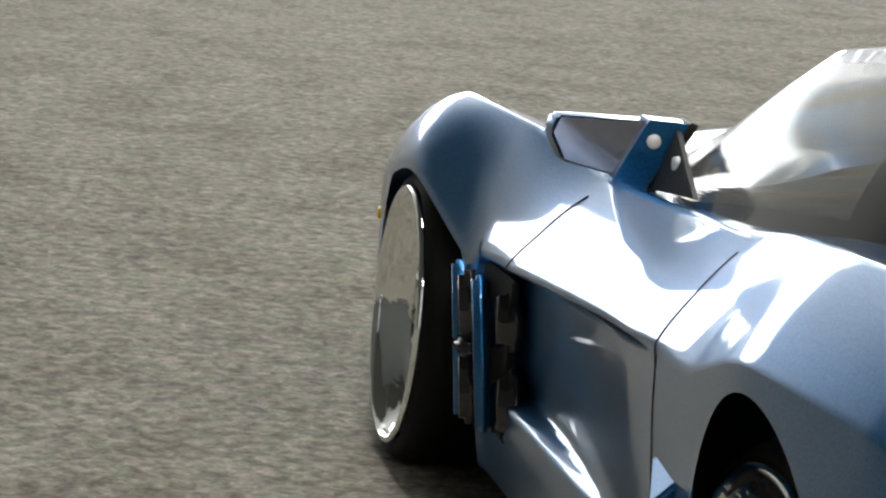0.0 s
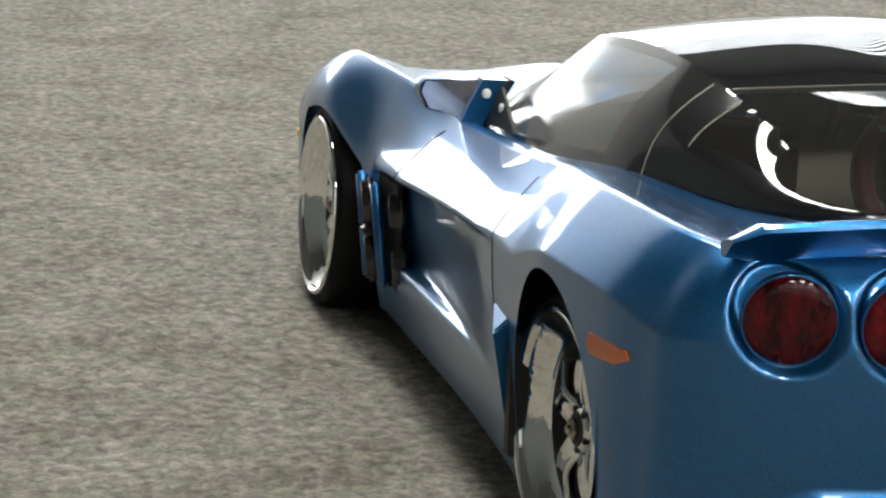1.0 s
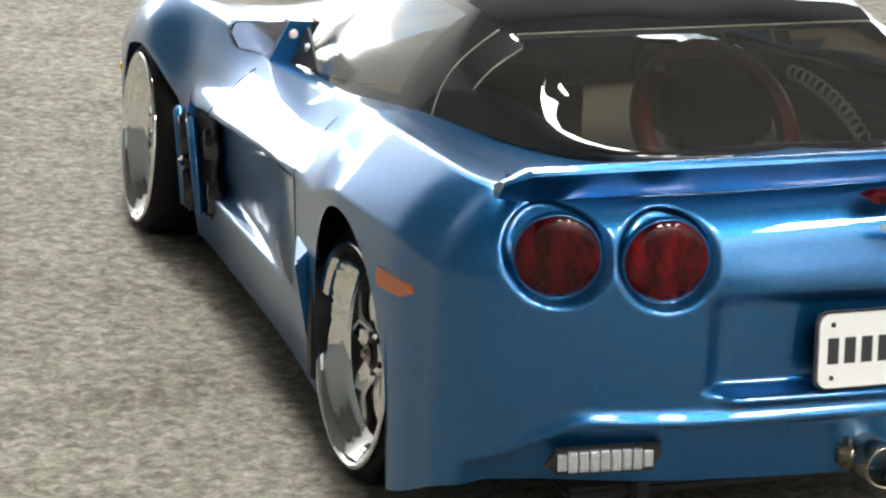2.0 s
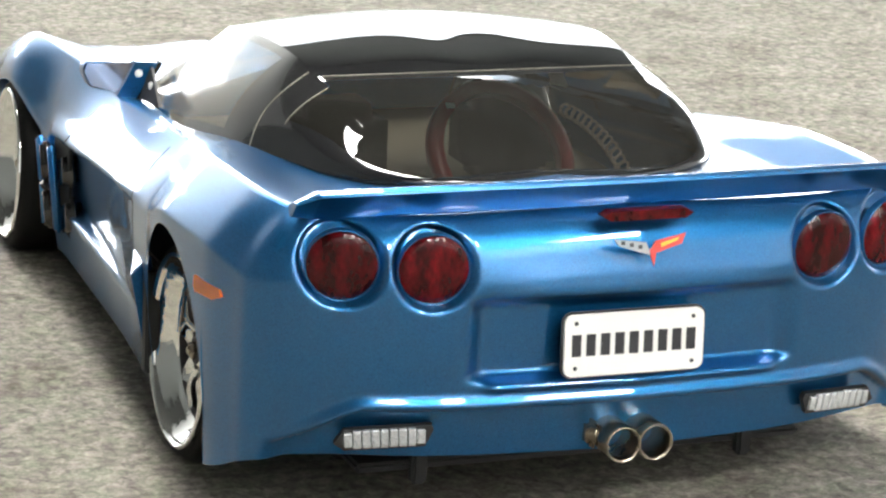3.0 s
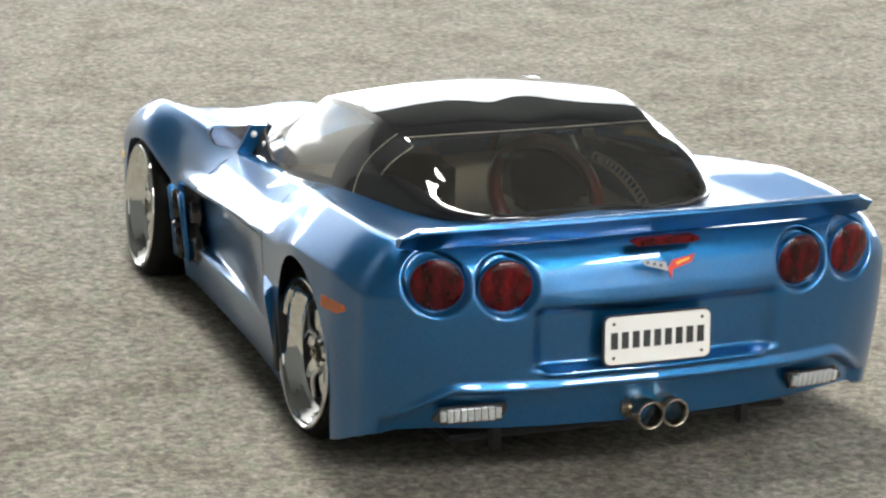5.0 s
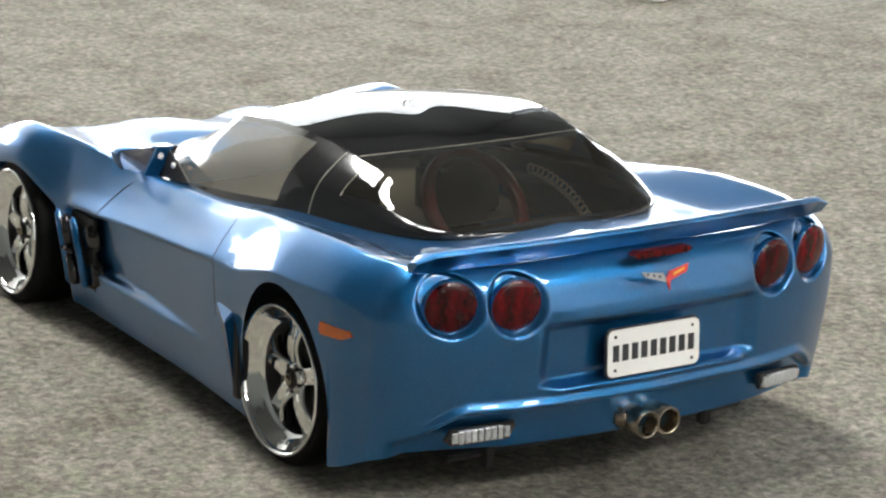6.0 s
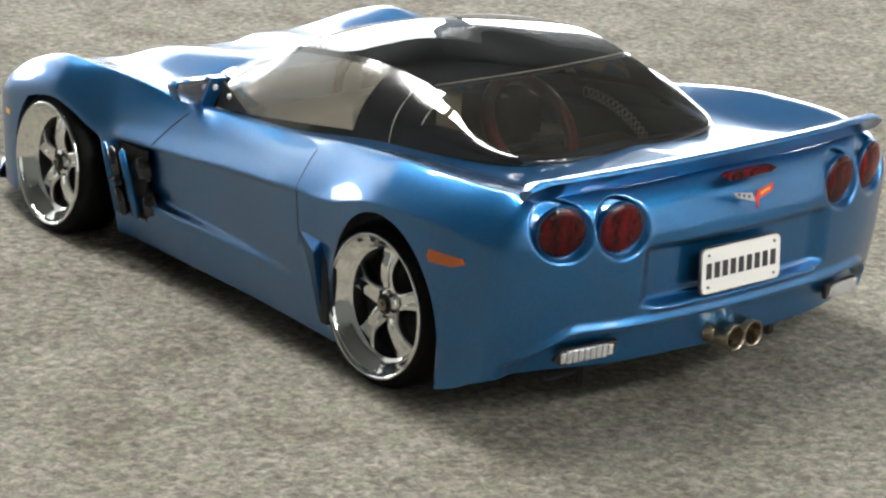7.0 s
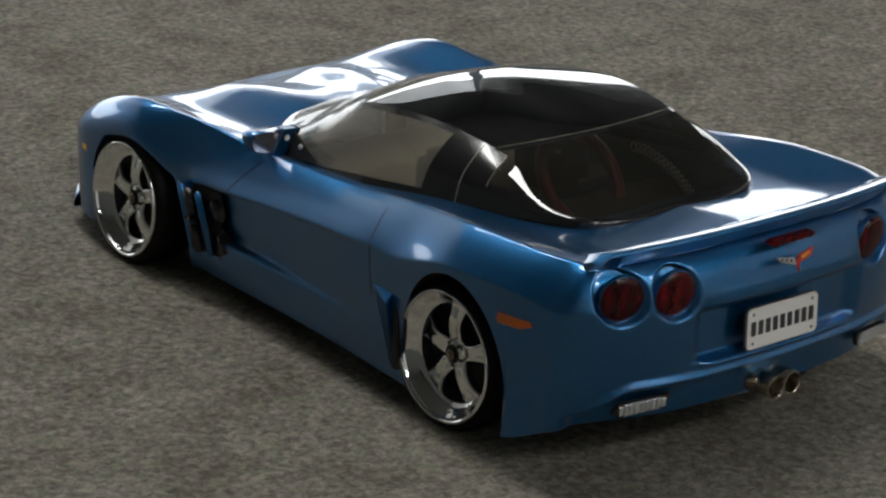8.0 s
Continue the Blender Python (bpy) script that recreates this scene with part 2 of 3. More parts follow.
# unseen; pale west half lightens the shoulders, dark east half keeps the roof black
slab("wall_north_high", (-ROOM_X - 0.1, ROOM_FRONT, HEAD_Z), (0.3, ROOM_FRONT + 0.1, ROOM_H), WALL, "unseen pale wall added over the low windows to lighten reflections", "wall")
slab("wall_north_top", (0.3, ROOM_FRONT, HEAD_Z), (ROOM_X + 0.1, ROOM_FRONT + 0.1, ROOM_H), SIDE_WALL, "unseen dark grey wall added over the windows to darken reflections", "wall")
slab("wall_north_west", (-ROOM_X - 0.1, ROOM_FRONT, SILL_Z), (WINDOW_WEST, ROOM_FRONT + 0.1, HEAD_Z), WALL, "unseen pale wall added beside the windows to lighten reflections", "wall")
slab("backdrop", (WINDOW_WEST, ROOM_FRONT + 0.11, SILL_Z - 0.05), (ROOM_X, ROOM_FRONT + 0.14, HEAD_Z + 0.05), WINDOW_LIGHT, "bright overcast daylight outside the windows", "backdrop")
slab("backdrop_east", (ROOM_X + 0.11, 0.7, SILL_Z - 0.05), (ROOM_X + 0.14, ROOM_FRONT + 0.1, HEAD_Z + 0.05), WINDOW_LIGHT, "bright overcast daylight outside the windows", "backdrop")


def blind(name, length, at, turn):
    """Unseen half-lowered blind, its slats and gaps added to put lines in reflections."""
    root = new(name)
    root.matrix_basis = pose(*at, 0, 0, turn)
    part("head_rail", box((length, 0.05, 0.05), (0, 0, HEAD_Z - 0.02), 0.004), CEILING, root)
    z = HEAD_Z - 0.08
    while z > BLIND_Z:
        part("slat", box((length, 0.078, 0.004), (0, 0, z), 0.001, pose(0, 0, 0, 62)), SIDE_WALL, root)
        z -= 0.085
    part("bottom_rail", box((length, 0.03, 0.025), (0, 0, BLIND_Z - 0.02), 0.004), SIDE_WALL, root)
    return tagged(root, "unseen dark slatted blind added to stripe the window's reflection in the roof", "blind", "window blinds")


slab("wall_north_mid", (WINDOW_WEST, ROOM_FRONT, BLIND_Z), (0.3, ROOM_FRONT + 0.1, HEAD_Z), WALL, "unseen pale wall added over the low windows to lighten reflections", "wall")
blind("window_blind", ROOM_X - 0.3 - 0.12, ((ROOM_X + 0.3) / 2 - 0.03, ROOM_FRONT - 0.07, 0), 0)
blind("window_blind", ROOM_FRONT - 0.8 - 0.12, (ROOM_X - 0.07, (ROOM_FRONT + 0.8) / 2 - 0.05, 0), 90)
PANEL_LIGHT = glow_material("lamp_panel", (0.97, 0.97, 0.93), PANEL_GLOW)


def ceiling_light():
    root = new("ceiling_light")
    part("diffuser", box((0.50, 1.1, 0.02), (0, 0, 0.0)), PANEL_LIGHT, root)
    for sx in (-1, 1):
        part("frame", box((0.03, 1.16, 0.03), (sx * 0.266, 0, 0.0), 0.003), CEILING, root)
    for sy in (-1, 1):
        part("frame", box((0.50, 0.03, 0.03), (0, sy * 0.566, 0.0), 0.003), CEILING, root)
    return tagged(root, "unseen white ceiling light panel placed for floor light, tail light and reflections", "ceiling light", "ceiling lights")


# unseen panels: front rows follow glass reflections, back row added to brighten the tail
lamp = ceiling_light()
lamp.location = (-0.8, -4.4, ROOM_H - 0.016)
for lx, rows in ((-0.8, (-4.4,)), (0.1, (0.8, 2.2, 3.6)), (0.6, (-4.4,)), (2.0, (-4.4,))):
    for ly in rows:
        if (lx, ly) != (-0.8, -4.4):
            copy_thing(lamp, pose(lx, ly, ROOM_H - 0.016))

# ---- the model car ----
car = tagged(new("model_car"), "blue metallic radio-controlled model sports car standing on grey carpet", "model car")

# styling curves: half width, place along the car and height, by u from nose (0) to tail (14)
PLAN_X = [(0, 0.0), (1, 0.060), (2, 0.099), (3, 0.110), (4, 0.1125), (5, 0.1065), (6, 0.108), (7, 0.1105), (8, 0.116), (9, 0.1210), (10, 0.1195), (10.7, 0.1156), (11, 0.1135), (12, 0.0915), (13, 0.05), (14, 0.0)]
PLAN_Y = [(0, 0.218), (1, 0.212), (2, 0.190), (3, 0.163), (4, 0.121), (5, 0.080), (6, 0.03), (7, -0.03), (8, -0.093), (9, -0.140), (10, -0.178), (10.7, -0.1966), (11, -0.204), (12, -0.219), (13, -0.2285), (14, -0.231)]
BOTTOM_Z = [(0, 0.014), (2, 0.012), (5, 0.010), (8, 0.010), (10.0, 0.0132), (10.4, 0.0160), (11.0, 0.0212), (11.6, 0.0240), (12.3, 0.0258), (14, 0.0245)]
CREASE_Z = [(0, 0.045), (2, 0.055), (3, 0.060), (4, 0.070), (5, 0.056), (6, 0.0625), (7, 0.0685), (8, 0.0725), (9, 0.083), (10, 0.084), (11, 0.080), (12, 0.080), (14, 0.083)]
TOP_X = [(0, 0.0), (1, 0.052), (2, 0.085), (3, 0.097), (4, 0.0985), (5, 0.0965), (6, 0.092), (7, 0.091), (8, 0.098), (9, 0.104), (10, 0.1035), (11, 0.0985), (12, 0.086), (13, 0.049), (14, 0.0)]
TOP_Y = [(0, 0.205), (1, 0.198), (2, 0.180), (3, 0.158), (4, 0.121), (5, 0.080), (6, 0.03), (7, -0.03), (8, -0.093), (9, -0.140), (10, -0.176), (11, -0.198), (12, -0.209), (13, -0.217), (14, -0.220)]
TOP_Z = [(0, 0.052), (1, 0.056), (2, 0.067), (3, 0.078), (4, 0.0862), (5, 0.0860), (6, 0.082), (7, 0.0845), (8, 0.0935), (9, 0.0985), (10, 0.0995), (11, 0.099), (12, 0.0985), (14, 0.1005)]
SPINE_Y = [(0, 0.200), (1, 0.185), (2, 0.165), (3, 0.145), (4, 0.115), (5, 0.078), (6, 0.03), (7, -0.03), (8, -0.085), (9, -0.125), (10, -0.150), (11, -0.170), (12, -0.185), (13, -0.200), (14, -0.206)]
SPINE_Z = [(0, 0.056), (2, 0.066), (3, 0.072), (4, 0.079), (5, 0.084), (6, 0.084), (7, 0.085), (8, 0.088), (9, 0.091), (10, 0.0935), (11, 0.096), (14, 0.0995)]
VALLEY_Z = [(0, 0.055), (2, 0.066), (3, 0.074), (4, 0.0765), (5, 0.0765), (6, 0.0775), (7, 0.085), (8, 0.0905), (9, 0.0915), (10, 0.0925), (11, 0.0945), (14, 0.0995)]
FRONT_ARCH, REAR_ARCH = (0.1205, 0.030, 0.039, 0.043), (-0.1405, 0.030, 0.0375, 0.0490)


def arch_z(y):
    best = 0.0
    for c, z, ry, rz in (FRONT_ARCH, REAR_ARCH):
        d = (y - c) / ry
        if abs(d) < 1:
            best = max(best, z + rz * math.sqrt(1 - d * d))
    return best


def body_relief(x, y, z):
    """Pressed-in panels and folds of the shell, as an offset of (x, y)."""
    dx = dy = 0.0
    if y < -0.19:
        ax = abs(x)
        # plate recess with its upper overhang and lower lip
        side = 1 - step(0.046, 0.055, ax)
        dy += 0.0046 * side * step(0.0500, 0.0525, z) * (1 - step(0.0725, 0.0775, z))
        dy -= 0.0015 * (1 - step(0.034, 0.056, ax)) * step(0.0755, 0.0765, z) * (1 - step(0.0765, 0.0875, z))
        dy -= 0.0028 * (1 - step(0.044, 0.049, ax)) * step(0.0470, 0.0492, z) * (1 - step(0.0492, 0.0512, z))
        # lower valance under a fold that drops at the corners
        fold = 0.0425 - 0.012 * step(0.080, 0.106, ax)
        dy += 0.0055 * (1 - step(fold - 0.0018, fold, z)) * (1 - step(0.098, 0.108, ax))
        dy -= 0.0022 * step(fold - 0.001, fold + 0.001, z) * (1 - step(fold + 0.001, fold + 0.005, z)) * (1 - step(0.09, 0.104, ax))
        # shallow dishes round the four lamps
        for lx, lz, r in ((0.0889, 0.0858, 0.0123), (0.0631, 0.0849, 0.0123)):
            d = math.hypot((ax - lx), (z - lz))
            dy += 0.0042 * (1 - step(r * 0.85, r * 1.02, d))
    if -0.10 < y < 0.085:
        # long scoop in the door behind the front vent
        top = 0.0570 - (y - 0.075) * 0.095
        low = 0.0315
        depth = 0.0055 * step(-0.085, 0.04, y) * (1 - step(0.072, 0.080, y))
        dx -= depth * step(low - 0.0010, low + 0.0024, z) * (1 - step(top - 0.0016, top, z))
        dx += 0.0016 * step(top - 0.0008, top + 0.001, z) * (1 - step(top + 0.001, top + 0.010, z)) * (1 - step(0.07, 0.08, y)) * step(-0.095, -0.055, y)
    return dx, dy


def body_point(u, v):
    """u: nose to tail along one side; v: 0 bottom edge, 1 fold, 2 top edge, 3 spine."""
    px, py = cubic(PLAN_X, u), cubic(PLAN_Y, u)
    tx, ty, tz = cubic(TOP_X, u), cubic(TOP_Y, u), cubic(TOP_Z, u)
    cz, bz = cubic(CREASE_Z, u), cubic(BOTTOM_Z, u)
    if v <= 1:
        z0 = max(bz, arch_z(py) if 2.2 < u < 10.6 else 0.0)
        z0 = min(z0, cz - 0.002)
        z = z0 + (cz - z0) * v
        low = 1 - (z - bz) / (cz - bz)
        tuck = 1 - (0.020 + 0.030 * step(4.5, 5.2, u) * (1 - step(8.0, 9.0, u))) * low**1.6 - 0.006 * (1 - low) ** 3
        return px * tuck, py + 0.004 * low**1.5 * step(10.2, 11.2, u) * (1 - step(11.2, 12.8, u)) + (0.004 * low**2 if u > 10 else 0), z
    if v <= 2:
        w = v - 1
        a, b = math.sin(w * math.pi / 2), 1 - math.cos(w * math.pi / 2)
        x0, y0 = px * 0.994, py
        sq = 0.70 - 0.42 * step(4.0, 5.2, u) * (1 - step(10.7, 11.35, u))
        m = w * (1 - sq) + b * sq
        n = w * (1 - sq) + a * sq
        return x0 + (tx - x0) * m, y0 + (ty - y0) * m, cz + (tz - cz) * n
    w = v - 2
    sx, sy, sz = 0.0, cubic(SPINE_Y, u), cubic(SPINE_Z, u)
    x = tx + (sx - tx) * w
    y = ty + (sy - ty) * w
    vz = cubic(VALLEY_Z, u)
    z = cubic([(0, tz), (0.07, tz + (vz - tz) * 0.25), (0.34, vz), (1, sz)], w)
    if 3 < u < 6.4:
        z += 0.0035 * math.exp(-((w - 0.72) / 0.18) ** 2) * step(1, 3, u) * (1 - step(5.4, 6.4, u))
    return x, y, z


def body_shell():
    us = []
    for i in range(14):
        n = {0: 8, 1: 10, 2: 26, 3: 20, 4: 26, 5: 24, 6: 16, 7: 20, 8: 30, 9: 26, 10: 26, 11: 24, 12: 38, 13: 40}[i]
        us += [i + k / n for k in range(n)]
    us.append(14.0)
    vs = [k / 58 for k in range(58)] + [1 + k / 20 for k in range(20)] + [2 + k / 26 for k in range(27)]
    bm = bmesh.new()
    cols = []
    for sign, seq in ((1, us), (-1, us[-2:0:-1])):
        for u in seq:
            col = []
            for v in vs:
                x, y, z = body_point(u, v)
                if v < 2.0:
                    dx, dy = body_relief(x, y, z)
                    x, y = x + dx, y + dy
                col.append(bm.verts.new((-sign * x, y, z)))
            cols.append(col)
    n = len(cols)
    for i in range(n):
        a, b = cols[i], cols[(i + 1) % n]
        for j in range(len(vs) - 1):
            mid = (a[j].co + b[j + 1].co) / 2
            # the cabin opening
            if j > 78 and -0.150 < mid.y < 0.055 and abs(mid.x) < cabin_half(mid.y) - 0.006:
                continue
            bm.faces.new((a[j], b[j], b[j + 1], a[j + 1]))
    bmesh.ops.remove_doubles(bm, verts=bm.verts, dist=0.00002)
    ob = part("body_shell", bm, PAINT, car, "glossy blue metallic painted shell", True)
    return ob


# ---- the cabin: one smooth canopy, split into its panes ----
CABIN_W = [(-0.166, 0.0), (-0.1645, 0.028), (-0.160, 0.047), (-0.148, 0.0615), (-0.12, 0.0730), (-0.078, 0.083), (-0.03, 0.086), (0.02, 0.083), (0.045, 0.074), (0.07, 0.045), (0.083, 0.0)]
BASE_Z = [(-0.166, 0.094), (-0.12, 0.094), (-0.078, 0.0915), (-0.03, 0.086), (0.02, 0.080), (0.083, 0.082)]
ROOF_Z = [(-0.166, 0.0945), (-0.15, 0.1000), (-0.12, 0.1115), (-0.085, 0.1200), (-0.05, 0.1222), (-0.015, 0.1195), (0.02, 0.1105), (0.05, 0.0965), (0.083, 0.083)]
EDGE_W = [(-0.166, 0.0), (-0.162, 0.030), (-0.155, 0.042), (-0.142, 0.0495), (-0.11, 0.0550), (-0.06, 0.0595), (-0.01, 0.0605), (0.02, 0.062), (0.045, 0.064), (0.07, 0.042), (0.083, 0.0)]
EDGE_Z = [(-0.166, 0.0942), (-0.142, 0.0995), (-0.11, 0.1112), (-0.06, 0.1178), (-0.01, 0.1140), (0.02, 0.0997), (0.045, 0.0875), (0.083, 0.083)]


def cabin_half(y):
    return cubic(CABIN_W, y)


def cabin_point(y, v):
    """v: 0 belt line, 1 roof edge, 2 middle of the roof."""
    bw, bz, ew, ez, rz = cubic(CABIN_W, y), cubic(BASE_Z, y) - 0.002, cubic(EDGE_W, y), cubic(EDGE_Z, y), cubic(ROOF_Z, y)
    if v <= 1:
        bulge = 0.004 * math.sin(math.pi * v) * min(1, bw / 0.05)
        return bw + (ew - bw) * v + bulge, bz + (ez - bz) * v + 0.4 * bulge
    t = v - 1
    x = ew * (1 - t)
    groove = 0.0008 * math.exp(-(x / 0.014) ** 2) * step(-0.105, -0.085, y) * (1 - step(-0.05, -0.02, y))
    return x, ez + (rz - ez) * math.sin(t * math.pi / 2) ** 0.9 - groove


def lean_back(y, v):
    """The joint between roof and hatch bows forward towards the sides."""
    bow = 0.003 + 0.006 * v if v < 1 else 0.009 * (2 - v) ** 2
    return y + bow * math.exp(-((y + 0.1045) / 0.03) ** 2)


BELT, HEAD, SIDE_ROWS = 9, 56, 60


def cabin_row(y, j):
    """Row j of the side: the belt strip, the glass, then the head strip."""
    tall = max(0.004, cubic(EDGE_Z, y) - cubic(BASE_Z, y) + 0.002)
    strip = cubic([(-0.166, 0.0025), (-0.145, 0.0048), (-0.112, 0.0085), (-0.100, 0.0075), (-0.076, 0.0032), (0.0, 0.0030), (0.05, 0.0022)], y)
    low, high = min(0.6, strip / tall), 0.92
    if j <= BELT:
        return low * j / BELT
    if j <= HEAD:
        return low + (high - low) * (j - BELT) / (HEAD - BELT)
    return high + (1 - high) * (j - HEAD) / (SIDE_ROWS - HEAD)


def pane_of(y, j):
    if j < SIDE_ROWS:
        if y > 0.052:
            return "windscreen"
        if j < BELT or -0.1125 < y < -0.0755 or y < -0.1615:
            return "window_surround"
        if y < -0.1125:
            near = math.hypot(max(0.0, y + 0.1165) / 0.004, max(0.0, BELT + 5 - j) / 5)
            return "quarter_window" if near < 1 else "window_surround"
        return "window_surround" if j >= HEAD else "side_window"
    if y > 0.012:
        return "windscreen"
    if y > -0.1045:
        return "roof_panel"
    if y > -0.1085 or y < -0.1615:
        return "window_surround"
    return "rear_window"


def cabin():
    ys = [-0.166 + 0.249 * k / 249 for k in range(250)]
    rows = SIDE_ROWS + 30
    looks = {"windscreen": SMOKE, "side_window": SMOKE, "quarter_window": DEEP_SMOKE, "rear_window": DEEP_SMOKE, "roof_panel": BLACK_GLOSS, "window_surround": BLACK_TRIM}
    labels = {"windscreen": "clear smoked plastic windscreen", "side_window": "smoked clear side window", "quarter_window": "dark smoked rear quarter window",
              "rear_window": "large curved dark smoked rear window", "roof_panel": "glossy black smoked roof panel", "window_surround": "glossy black window surround"}

    def place(i, j):
        v = cabin_row(ys[i], j) if j < SIDE_ROWS else 1 + (j - SIDE_ROWS) / 30
        y = lean_back(ys[i], v)
        x, z = cabin_point(y, v)
        return x, y, z

    grid = [[place(i, j) for j in range(rows + 1)] for i in range(len(ys))]
    for name in looks:
        for sign in ((-1, 1) if name in ("side_window", "quarter_window", "window_surround") else (0,)):
            bm = bmesh.new()
            made = {}

            def at(i, j, s):
                key = (i, j, s)
                if key not in made:
                    x, y, z = grid[i][j]
                    made[key] = bm.verts.new((s * x, y, z))
                return made[key]

            for s in ((sign,) if sign else (-1, 1)):
                for i in range(len(ys) - 1):
                    for j in range(rows):
                        if pane_of((ys[i] + ys[i + 1]) / 2, j) == name:
                            bm.faces.new((at(i, j, s), at(i + 1, j, s), at(i + 1, j + 1, s), at(i, j + 1, s)))
            bmesh.ops.remove_doubles(bm, verts=bm.verts, dist=0.00002)
            part(name, bm, looks[name], car, labels[name], True)


body_shell()
cabin()


# ---- wheels ----
def wheel(x, y, radius, rim_r, side, turn=0.0, steer=0.0):
    root = new("wheel")
    root.parent = car
    root.matrix_basis = pose(x, y, radius - 0.0012, 0, side * -turn, (180 if side > 0 else 0) + steer)
    root["label"] = "chrome five-spoke deep-dish wheel with a low black tyre"
    w = 0.026
    # in local space the outer face looks along -x
    tyre = [(rim_r - 0.001, 0.001), (rim_r + 0.0012, 0.0), (radius - 0.0012, 0.0022), (radius, 0.005), (radius, w - 0.004), (radius - 0.002, w), (rim_r - 0.001, w)]
    part("tyre", lathe(tyre, 64), RUBBER, root, "low black rubber tyre", True)
    rim = [(rim_r - 0.0002, 0.0), (rim_r - 0.0003, -0.0007), (rim_r - 0.0009, -0.0011), (rim_r - 0.0016, -0.0009), (rim_r - 0.0022, 0.0004), (rim_r - 0.0025, 0.0018), (rim_r - 0.0036, 0.0022), (rim_r - 0.0040, 0.0038), (rim_r - 0.0052, 0.0043), (rim_r - 0.0057, 0.0061), (rim_r - 0.0076, 0.0070), (rim_r - 0.0082, 0.0074)]
    part("rim", lathe(rim, 64), CHROME, root, "polished chrome deep-dish rim", True)
    part("barrel", lathe([(rim_r - 0.0082, 0.0074), (rim_r - 0.0062, w)], 48), GREY_ALLOY, root, "dark inside of the rim", True)
    part("brake_disc", lathe([(0.0, 0.0150), (rim_r - 0.0072, 0.0150), (rim_r - 0.0072, 0.0160)], 40), BLACK_MATT, root, "matt black hub behind the spokes")
    r0, r1 = 0.0042, rim_r - 0.0074
    for k in range(5):
        a = 2 * math.pi * k / 5 + 0.3
        bm = bmesh.new()
        rows = []
        for i in range(15):
            t = i / 14
            r = r0 + (r1 - r0) * t
            half = 0.0024 + 0.0022 * (1 - t) ** 2 + 0.0052 * t**3.2
            d = 0.0072 - 0.0019 * math.sin(math.pi * min(1.0, t * 1.08)) ** 1.3
            ridge = 0.0007 + 0.0004 * math.sin(math.pi * t)
            rows.append([(r, -half, d + 0.0050), (r, -half, d + 0.0012), (r, -half * 0.86, d + 0.0002), (r, -half * 0.40, d + ridge), (r, half * 0.40, d + ridge), (r, half * 0.86, d + 0.0002), (r, half, d + 0.0012), (r, half, d + 0.0050)])
        vr = [[bm.verts.new((q, p * math.cos(a) - o * math.sin(a), p * math.sin(a) + o * math.cos(a))) for p, o, q in row] for row in rows]
        for p, q in zip(vr, vr[1:]):
            for i in range(8):
                bm.faces.new((p[i], p[(i + 1) % 8], q[(i + 1) % 8], q[i]))
        bm.faces.new(vr[0])
        bm.faces.new(vr[-1][::-1])
        part("spoke", bm, CHROME, root, "", True)
    part("hub", lathe([(0.0, 0.0062), (0.0048, 0.0062), (0.0058, 0.0068), (0.0064, 0.0080), (0.0066, 0.014)], 32), CHROME, root, "", True)
    part("hub_recess", lathe([(0.0028, 0.0057), (0.0043, 0.0057), (0.0045, 0.0064)], 32), BLACK_MATT, root, "dark ring round the nut")
    nut = lathe([(0.0, 0.0040), (0.0023, 0.0040), (0.0029, 0.0046), (0.0029, 0.0080)], 6)
    part("wheel_nut", nut, STEEL, root, "dark steel wheel nut")
    part("axle_end", lathe([(0.0, 0.0032), (0.0011, 0.0032), (0.0013, 0.0036), (0.0013, 0.006)], 16), STEEL, root)
    for k in range(5):
        a = 2 * math.pi * (k + 0.5) / 5 + 0.3
        bolt = lathe([(0.0, 0.0060), (0.0008, 0.0060), (0.0010, 0.0064), (0.0010, 0.0072)], 10)
        bmesh.ops.translate(bolt, vec=(0, 0.0054 * math.cos(a), 0.0054 * math.sin(a)), verts=bolt.verts)
        part("hub_bolt", bolt, BLACK_MATT, root)
    return root


for sx in (-1, 1):
    wheel(sx * 0.1125, -0.1290, 0.0357, 0.0316, sx, 2.0)
    wheel(sx * 0.1115, 0.1270, 0.0346, 0.0304, sx, 3.0, -3.0)


# ---- tail ----
def tail_y(x, z=0.085):
    """Where the tail surface stands at that half width."""
    best = min((abs(cubic(PLAN_X, u) - abs(x)), u) for u in [10.5 + 3.5 * k / 200 for k in range(201)])
    return cubic(PLAN_Y, best[1])


def tail_turn(x):
    e = 0.004
    a = max(abs(x) - e, 0)
    b = abs(x) + e
    return math.degrees(math.atan2(tail_y(b) - tail_y(a), b - a)) * (1 if x > 0 else -1)


def tail_lamp(x, z, bright):
    root = new("tail_lamp")
    root.parent = car
    root.matrix_basis = pose(x, tail_y(x) + 0.0030, z, 4, 0, tail_turn(x) * 0.9)
    root["label"] = "round dark red tail lamp in a shiny recess"
    r = 0.0104
    part("bezel", lathe([(r + 0.0005, 0.0022), (r + 0.0005, 0.0), (r + 0.0002, -0.0003), (r, 0.0)], 48, "y"), PAINT, root, "thin blue ring", True)
    part("lens", lathe([(r, 0.0), (r * 0.95, -0.0007), (r * 0.75, -0.0013), (r * 0.4, -0.0018), (0.0, -0.0019)], 48, "y"), RED_MID if bright else RED_LENS, root, "dark red domed lens", True)
    return root


tail_lamp(-0.0889, 0.0858, False)
tail_lamp(-0.0631, 0.0849, True)
tail_lamp(0.0631, 0.0849, False)
tail_lamp(0.0889, 0.0858, True)


